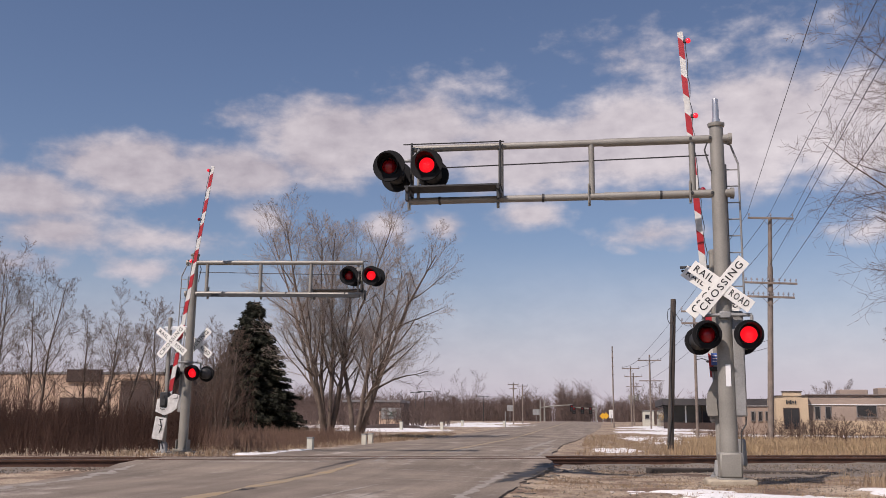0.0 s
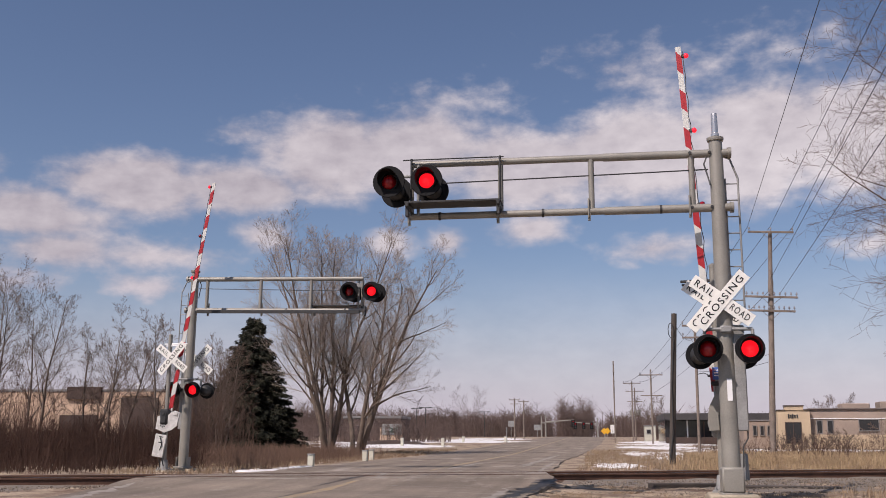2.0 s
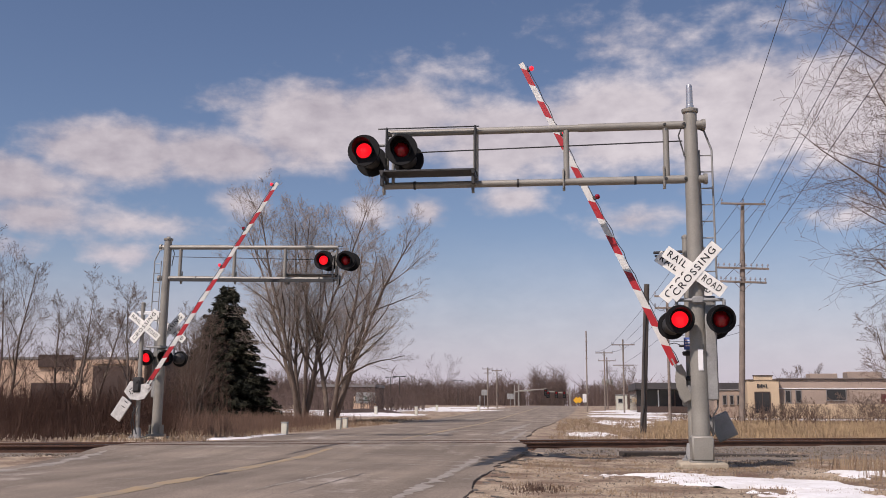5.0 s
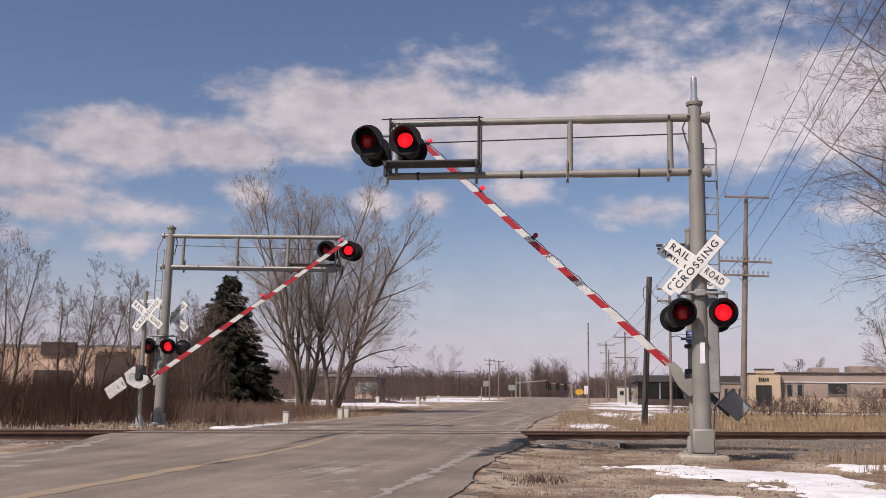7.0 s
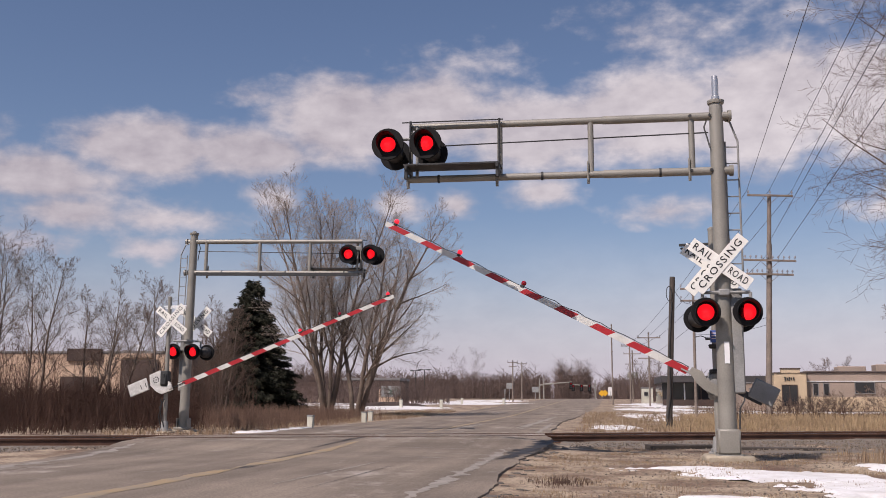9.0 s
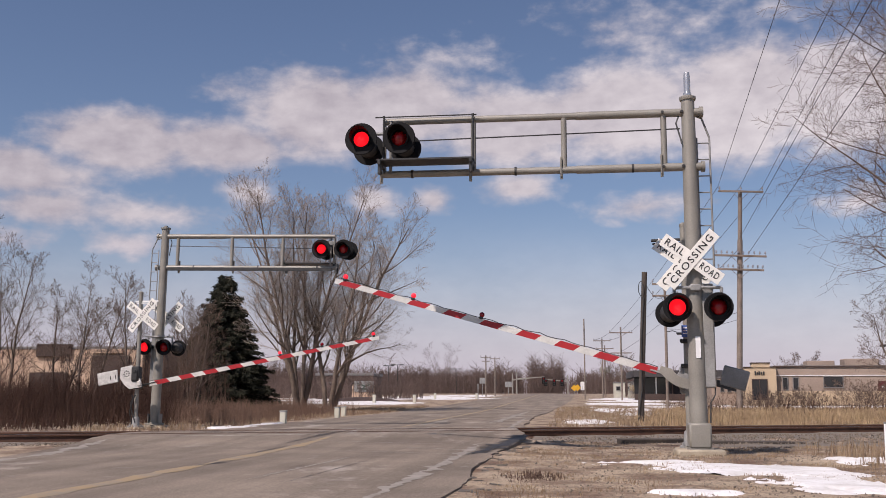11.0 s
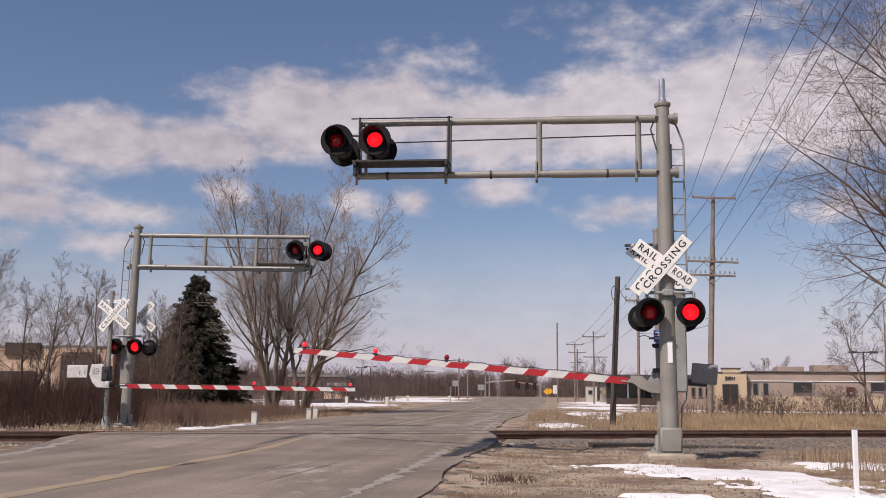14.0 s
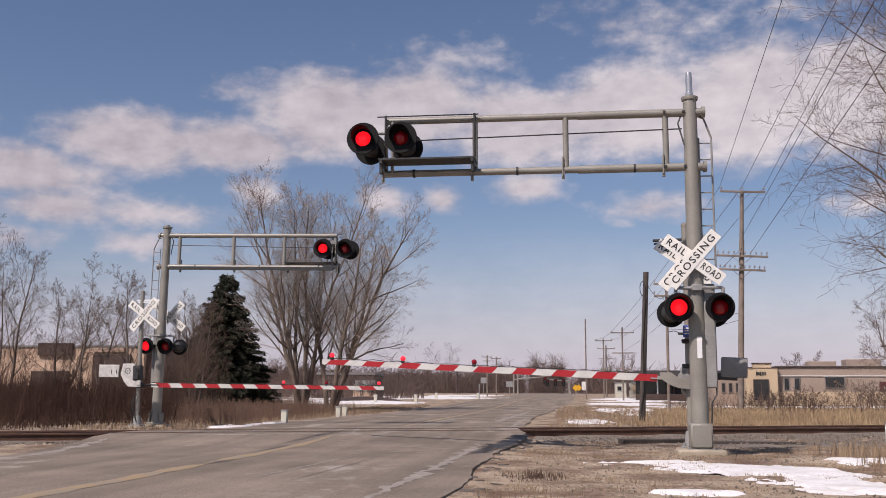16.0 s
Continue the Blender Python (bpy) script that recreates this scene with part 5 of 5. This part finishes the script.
for x, z, w, h in ((7.8, 4.25, 2.9, 1.0), (7.45, 1.6, 3.1, 1.75), (12.5, 1.9, 3.1, 3.85)):
    part("side_panel", Geo().box((x, -0.10, z), (w, 0.3, h), 0.02), BROWN_WALL, lb, "dark brown wall panel", smooth=False)
part("stone_band", Geo().box((12.2, -0.14, 4.18), (2.6, 0.34, 0.34), 0.02), TAN, lb, "pale stone band over the panel", smooth=False)
part("side_wing", Geo().box((15.8, 5.0, 2.05), (1.9, 9.0, 4.4), 0.03), BROWN_WALL, lb, "dark brown lower wing", smooth=False)
part("vent", Geo().tube((11.7, 1.5, 4.4), (11.7, 1.5, 4.95), 0.12, n=10).box((11.7, 1.5, 5.0), (0.42, 0.3, 0.16), 0.02), LABELWHITE, lb, "white roof vent")
low_building("roadside_house", (-30, 118, 0.4), 0, (7, 6, 2.9), BROWN_WALL, "low brown house with pale eaves seen between trees", [(2, 1.6, 1.2, 0.9), (5, 1.6, 1.2, 0.9)], None, 0.3)
mon = low_building("brick_sign", (-22.75, 105, 0.35), 0, (2.4, 0.7, 1.75), TAN, "tan brick roadside sign block with a pale panel", [], None, 0.0)
panel_ = part("panel", Geo().box((1.3, -0.04, 1.55), (2.1, 0.1, 1.15), 0.01), GALV_OLD, mon, "pale sign panel", smooth=False)
for x, z, w, a in ((1.0, 1.75, 0.9, 20), (1.6, 1.6, 0.8, -25), (1.2, 1.3, 1.2, 5)):
    part("print_bar", Geo().box((x, -0.10, z), (w, 0.03, 0.12), 0.0, pose(0, 0, 0, 0, a, 0)), mat_sign, panel_, "dark green sign bar", smooth=False)
mulch = Geo()
for i in range(13):
    for j in range(7):
        u, w = i / 12 * 2 - 1, j / 6 * 2 - 1
        mulch.v.append((-20.6 + 4.4 * u, 101 + 2.2 * w, 0.25 + 0.55 * max(0.0, 1 - u * u - w * w) + 0.06 * noise.noise((u * 5, w * 5, 2))))
mulch.f = [(i * 7 + j, (i + 1) * 7 + j, (i + 1) * 7 + j + 1, i * 7 + j + 1) for i in range(12) for j in range(6)]
solid("mulch_bed", mulch, BROWN_WALL, "dark brown mulch bed before a roadside sign", "flower bed")


# ---- roadside things ----
def utility_box(at, h=0.5, w=0.22):
    e = thing("utility_pedestal", pose(*at), "pale green utility pedestal box on the verge", "utility box", "pedestals on the verge")
    part("body", Geo().box((0, 0, h / 2), (w, w, h), 0.02), CREAM, e)
    part("lid", Geo().box((0, 0, h + 0.02), (w + 0.03, w + 0.03, 0.05), 0.012), GALV_OLD, e)


for p in ((-9.95, 34.6, -0.03), (-9.95, 43, 0.0), (-10.25, 45.6, 0.0), (-17.6, 91, 0.2), (-13.7, 90, 0.2), (-15.5, 118, 0.4), (-10.9, 122, 0.4)):
    utility_box(p, 0.44 if p[1] < 60 else 0.8, 0.21 if p[1] < 60 else 0.28)
plow = thing("marker_post", pose(3.30, 11.0, -0.05, 0, 0.6, 0), "thin white plastic marker post at the roadside", "post")
part("post", Geo().box((0, 0, 0.34), (0.055, 0.03, 0.84), 0.006), LABELWHITE, plow)
part("post_cap", Geo().box((0, 0, 0.77), (0.058, 0.033, 0.02), 0.004), GALV_OLD, plow)


def traffic_arm(at, reach, h, heads):
    e = thing("traffic_signal", pose(*at), "distant traffic signal on a steel mast arm", "traffic signal")
    part("mast", Geo().tube((0, 0, 0), (0, 0, h + 0.9), 0.20, 0.13, 10), GALV, e)
    part("mast_arm", Geo().tube((0, 0, h - 0.6), (reach, 0, h - 0.1), 0.16, 0.09, 8), GALV, e)
    for x in heads:
        hd = part("signal_head", Geo().box((x, -0.2, h - 0.9), (0.75, 0.3, 1.5), 0.05), BLACK, e)
        for k in (-1, 0, 1):
            part("signal_lens", Geo().lathe(((0.16, 0), (0.16, 0.03)), Matrix.Translation((x, -0.36, h - 0.9 + 0.42 * k)) @ pose(0, 0, 0, 90), 10), LENS_OFF if k == 1 else DARK, hd)
    return e


traffic_arm((-11.35, 230, 1.25), 6.4, 4.0, (6.2,))
traffic_arm((-12.6, 236, 1.25), 5.0, 3.9, ())
traffic_arm((0.3, 232, 1.25), -5.4, 3.5, (-1.3, -3.1, -5.0))


def road_sign(at, w, h, top, material, label, tilt=0):
    e = thing("road_sign", pose(*at), label, "sign")
    part("post", Geo().tube((0, 0.05, -0.1), (0, 0.05, top), 0.04, n=6), GALV_OLD, e)
    part("panel", Geo().box((0, 0, top - h / 2), (w, 0.03, h), 0.01, pose(0, 0, 0, 0, tilt, 0)), material, e)


road_sign((1.45, 190, 1.1), 0.9, 0.9, 1.7, YELLOW, "distant yellow warning sign on a post", 45)
road_sign((2.05, 192, 1.1), 0.9, 0.9, 1.75, YELLOW, "distant yellow warning sign on a post", 45)
road_sign((2.7, 170, 0.95), 0.75, 0.75, 2.3, SIDING, "distant white road sign on a post")
road_sign((2.75, 172, 0.95), 0.75, 0.75, 1.65, SIDING, "distant white road sign on a post")
road_sign((-9.5, 165, 1.2), 1.1, 0.9, 2.0, GALV_OLD, "back of a distant grey road sign")
road_sign((-11.7, 140, 1.0), 0.8, 0.8, 2.4, GALV_OLD, "back of a distant grey road sign")
road_sign((-8.8, 100, 0.6), 0.12, 0.5, 1.5, GALV_OLD, "thin grey reflector post on the verge")

# ---- road markings and crossing strips ----
PAINT = mat("faded_yellow_paint", (0.32, 0.225, 0.115), 0.85, 0, 0.5, 2.2, 22, 0.2, second=(0.22, 0.19, 0.152))


def strip(name, pts_l, pts_r, material, label, lift):
    g = Geo()
    for (x, y), (x2, y2) in zip(pts_l, pts_r):
        g.v += [(x, y, road_z(x, y) + lift), (x2, y2, road_z(x2, y2) + lift)]
    g.f = [(2 * i, 2 * i + 1, 2 * i + 3, 2 * i + 2) for i in range(len(pts_l) - 1)]
    return solid(name, g, material, label, "road marking" if "line" in name else "pavement", "structure")


def worn(y):
    """Half the width of what is left of the line."""
    return max(0.004, 0.16 * min(1.0, max(0.0, 0.72 + 0.9 * noise.noise((y * 0.7, 1, 0)) + 0.5 * noise.noise((y * 3.1, 4, 0)))) * min(1.0, max(0.0, abs(y - 25) / 5 - 0.9)))


for lo, hi in ((-40, 20.4), (29.6, 260)):
    yy = spaced(lo, hi, max(lo, min(14, hi)), 0.25, 1.03)
    strip("centre_line", [(LINE - worn(y), y) for y in yy], [(LINE + worn(y + 50), y) for y in yy], PAINT, "faded yellow centre line on worn asphalt", 0.004)
SALT = mat("salt_stained_asphalt", (0.31, 0.28, 0.245), 0.9, 0, 0.3, 2.5, 20, 0.2, second=(0.20, 0.175, 0.15))
FLANGE = mat("worn_rubber", (0.20, 0.165, 0.135), 0.9, 0, 0.5, 2, 20, 0.3, second=(0.12, 0.10, 0.085))
TAR_SHADOW = mat("dark_tar_and_shadow", (0.035, 0.032, 0.03), 0.6, 0, 0.4, 3, 20, 0.3)


def crack(pts, w, material, name, label, seed, lift=0.004):
    """A wandering seam or patch along a line, with ragged edges."""
    l, r = [], []
    n = 90
    for i in range(n + 1):
        f = i / n * (len(pts) - 1)
        k = min(len(pts) - 2, int(f))
        a, b = Vector(pts[k]), Vector(pts[k + 1])
        p, d = a.lerp(b, f - k), (b - a).normalized()
        nn = Vector((-d.y, d.x)) * w * (0.25 + 1.5 * abs(noise.noise((i * 0.35, seed, 0))) + 0.5 * noise.noise((i * 1.3, seed, 3))) * min(1, 4 * min(i, n - i) / n + 0.1)
        p = p + Vector((-d.y, d.x)) * w * 0.8 * noise.noise((i * 0.3, seed, 5))
        l.append(tuple(p + nn))
        r.append(tuple(p - nn))
    return strip(name, l, r, material, label, lift)


def on_track(s, o):
    p = TRACK_P + TRACK_DIR * s + TRACK_N * o
    return (p.x, p.y)


for o in (-0.755, 0.755):
    for e_ in (-0.075, 0.075):
        s0, s1 = (-9.2 - TRACK_P.x) / TRACK_DIR.x, (ROAD_R + 0.5 - TRACK_P.x) / TRACK_DIR.x
        nn = 40
        strip("flangeway", [on_track(s0 + (s1 - s0) * i / nn, o + e_ + 0.02) for i in range(nn + 1)], [on_track(s0 + (s1 - s0) * i / nn, o + e_ - 0.02) for i in range(nn + 1)], FLANGE, "worn rubber flangeway beside the rail in the road", 0.003)
# the third is the far cantilever's shadow, painted dark; the others are tarred seams
for i, (pts, w) in enumerate((([(-5.0, 13.0), (-4.75, 13.9)], 0.10), ([(-5.3, 18.5), (-5.2, 20), (-4.9, 22)], 0.05), ([(-8.5, 41.3), (-5.8, 42.3), (-2.6, 44)], 0.16), ([(-5.9, 24.8), (-3, 24.2)], 0.03), ([(-9, 56), (-3, 58)], 0.18), ([(-5.1, 15.6), (-5.05, 18)], 0.03), ([(-8.8, 36.0), (-5.4, 36.6), (-1.8, 37.6)], 0.05), ([(-9.4, 74), (-0.8, 77)], 0.22), ([(-4.9, 22.6), (-5.25, 20.2)], 0.04), ([(-7.2, 12.4), (-6.6, 15.5)], 0.012), ([(-3.1, 10.2), (-2.9, 14.8)], 0.012))):
    crack(pts, w, TAR_SHADOW, "tar_and_shadow_seam", "dark seam across the road, of tar and painted shadow", i)
for i, (pts, w) in enumerate((([(-3.2, 18.2), (-1.6, 17.6)], 0.07), ([(-4.2, 16.9), (-1.4, 16.4)], 0.05), ([(-1.9, 8), (-1.75, 14), (-1.7, 20)], 0.16), ([(-6.8, 27.5), (-3.2, 28.5)], 0.35), ([(-8.2, 10), (-8.3, 15), (-8.9, 19)], 0.2), ([(-4.6, 21.0), (-4.9, 23.5)], 0.12), ([(-4.6, 31), (-4.4, 40)], 0.25), ([(-2.6, 33), (-2.2, 60)], 0.3), ([(-5.6, 19.4), (-2.2, 19.2)], 0.04), ([on_track(-9.0, 1.5), on_track(-4.5, 1.6), on_track(-0.5, 1.4)], 0.22), ([on_track(-8.8, -1.5), on_track(-5, -1.4), on_track(-1.2, -1.6)], 0.12), ([on_track(-8.5, 0.0), on_track(-5.2, 0.1)], 0.10), ([(-9.2, 31.5), (-6.5, 33)], 0.25), ([(-8.9, 47), (-5.5, 49)], 0.3), ([(-4.2, 26.6), (-3.9, 31)], 0.10), ([(-3.6, 11.0), (-3.3, 15.5)], 0.05), ([(-1.55, 25.5), (-1.7, 31), (-1.75, 44)], 0.12))):
    crack(pts, w, SALT, "salt_stain", "pale salt stain on the asphalt", 20 + i, 0.0035)
crack([(-1.55, 16.5), (-1.25, 19.5), (-0.9, 22.2)], 0.32, TAR_SHADOW, "asphalt_patch", "dark asphalt patch at the road's broken edge", 50, 0.006)


# discarded ties by the track
for i, (s_, o_, a_) in enumerate(((2.2, -2.9, 3), (4.3, -3.2, -4))):
    x, y, _ = along(s_, o_, 0)
    tie = solid("old_tie", Geo().box((0, 0, 0), (2.3, 0.22, 0.15), 0.02), TIE, "dark old railway tie lying beside the track", "railway tie", m=pose(x, y, ground_z(x, y) + 0.015, 2, 1, 24.2 + 2 * a_))
# a brown weed clump on the gravel
solid("weed_clump", grass_mesh("weed_clump", 120, lambda g_: (lambda a, r: (-0.45 + r * math.cos(a), 12.5 + 2.2 * r * math.sin(a), 0.0))(g_.uniform(0, 6.283), 0.42 * g_.random() ** 0.9), 0.06, 44, BRUSH, 4, 0.004), None, "flattened reddish-brown weed clump on gravel", "weeds", "stuff")

# cable loops on the stub and cans on a far pole
solid("cable_loop", Geo().path([(2.86 + 0.10 * math.sin(a * 0.7), 38.05, 5.0 + 0.28 * math.cos(a * 0.7)) for a in range(10)], 0.014, 5).path(((2.95, 38.06, 4.7), (2.82, 38.05, 3.0), (2.80, 38.05, 1.2), (2.62, 38.02, 0.1)), 0.02, 5), DARK, "black cable loop hung on the pole stub", "cable")
for dx in (-0.55, 0.0, 0.55):
    can = thing("transformer_can", pose(5.7 + dx, 149.7, 4.35), "grey transformer can on a distant pole", "transformer", "transformer cans")
    part("can", Geo().lathe(((0.2, 0), (0.23, 0.05), (0.23, 0.7), (0.18, 0.78)), n=12), GALV, can)
    part("bushing", Geo().tube((0, 0, 0.78), (0, 0, 1.0), 0.05, n=6), mat_insulator, can)


def lot_lamp(at, h):
    e = thing("lot_lamp", pose(*at), "distant dark parking lot lamp post", "street lamp", "lot lamps")
    part("post", Geo().tube((0, 0, 0), (0, 0, h), 0.08, 0.06, 8), DARK, e)
    part("lamp_arm", Geo().tube((-0.7, 0, h), (0.7, 0, h), 0.04, n=6), DARK, e)
    for dx in (-0.75, 0.75):
        part("lamp_box", Geo().box((dx, 0, h), (0.6, 0.4, 0.16), 0.03), DARK, e)


for p, h in (((-28, 165, 0.6), 5.4), ((-34, 190, 0.6), 6.0), ((-22, 200, 0.8), 5.4), ((24.4, 78, 0.3), 4.4)):
    lot_lamp(p, h)

bit_mat = mat("broken_asphalt", (0.13, 0.115, 0.10), 0.9, 0, 0.4, 8, 40, 0.4, piece=0.3)
bits = []
for i in range(5):
    r_ = random.Random(90 + i)
    out = [(0.5 * math.cos(a) * r_.uniform(0.6, 1.1), 0.4 * math.sin(a) * r_.uniform(0.6, 1.1)) for a in (0.2, 1.2, 2.1, 3.3, 4.2, 5.3)]
    bits.append(Geo().prism(out, 0.18, pose(0, 0, 0, 90)).mesh("asphalt_chunk", bit_mat))
r_ = random.Random(5)
for i in range(70):
    y = r_.uniform(8, 24)
    x = ROAD_R + 0.35 * bump(y, 21.5, 2.5) + abs(r_.gauss(0.12, 0.16))
    sz = r_.uniform(0.05, 0.2)
    ob = new("asphalt_chunk", bits[i % 5])
    ob.matrix_basis = pose(x, y, ground_z(x, y) + 0.01, r_.uniform(-8, 8), r_.uniform(-8, 8), r_.uniform(0, 360)) @ Matrix.Diagonal((sz, sz, sz * 0.7, 1))
    tagged(ob, "broken chunk of dark asphalt at the road's edge", "asphalt chunk", "asphalt chunks")


# ---- motion ----
def motions():
    up_near = ((0, 86.7), (2.5, 86.6), (3.0, 86.5), (3.25, 85.0), (3.5, 82.3), (4.0, 76.5), (4.2, 74.2), (6.3, 50.6), (6.5, 48.6), (7.0, 42.9), (7.5, 38.1), (8.0, 33.4), (8.5, 30.0), (9.0, 27.1), (9.2, 26.0),
               (11.5, 13.9), (12.0, 11.8), (12.5, 9.8), (13.0, 8.0), (13.5, 6.3), (14.0, 5.0), (14.5, 4.3), (15.2, 3.4), (16.0, 2.9))
    up_far = ((0, 81.3), (2.5, 81.0), (3.0, 79.8), (3.5, 74.0), (4.0, 69.0), (4.2, 66.7), (6.5, 38.2), (7.0, 33.6), (7.5, 30.1), (8.0, 26.6), (8.5, 23.4), (9.0, 20.7), (11.5, 8.2), (12.5, 4.7),
              (13.0, 2.6), (13.5, 0.6), (14.0, -0.4), (14.5, -0.5), (16.0, -0.6))
    for arm, rows in ((near_arm, up_near), (far_arm, up_far)):
        walk(arm, [(t, pose(*PIVOT, 0, a, 0)) for t, a in rows])
    walk(YOKES[0], [(t, pose(*HUB, 0, a, 0)) for t, a in up_far])
    # the lights change over about every 0.6 s
    for lens, phase in LENSES:
        rows = [(0.0, 0)]
        for k in range(27):
            t = 0.07 + 0.5975 * k
            on_left = k % 2 == 0
            lit = on_left == (phase == 0)
            a0, a1 = (180, 0) if lit else (0, 180)
            t -= 0.05 if lit else 0.0
            if k == 0:
                rows = [(0.0, a0)] if t > 0.02 else [(0.0, a0 + (a1 - a0) / 3)]
                t = max(t, 0.034)
            if rows[-1][0] < t - 0.035:
                rows.append((t - 0.034, a0))
            rows += [(t, a0 + (a1 - a0) / 3), (t + 0.034, a0 + (a1 - a0) * 2 / 3), (t + 0.067, a1)]
        rows = [r for r in rows if r[0] < 15.97]
        rows.append((16.0, rows[-1][1]))
        walk(lens, [(t, pose(0, 0.075, 0, 0, 0, a)) for t, a in rows])
    # the clouds drift
    walk(clouds, [(t, pose(0, 0, 0, 0, 0, 1.4 * (16 - t) / 16)) for t in (0, 4, 8, 12, 16)])


motions()
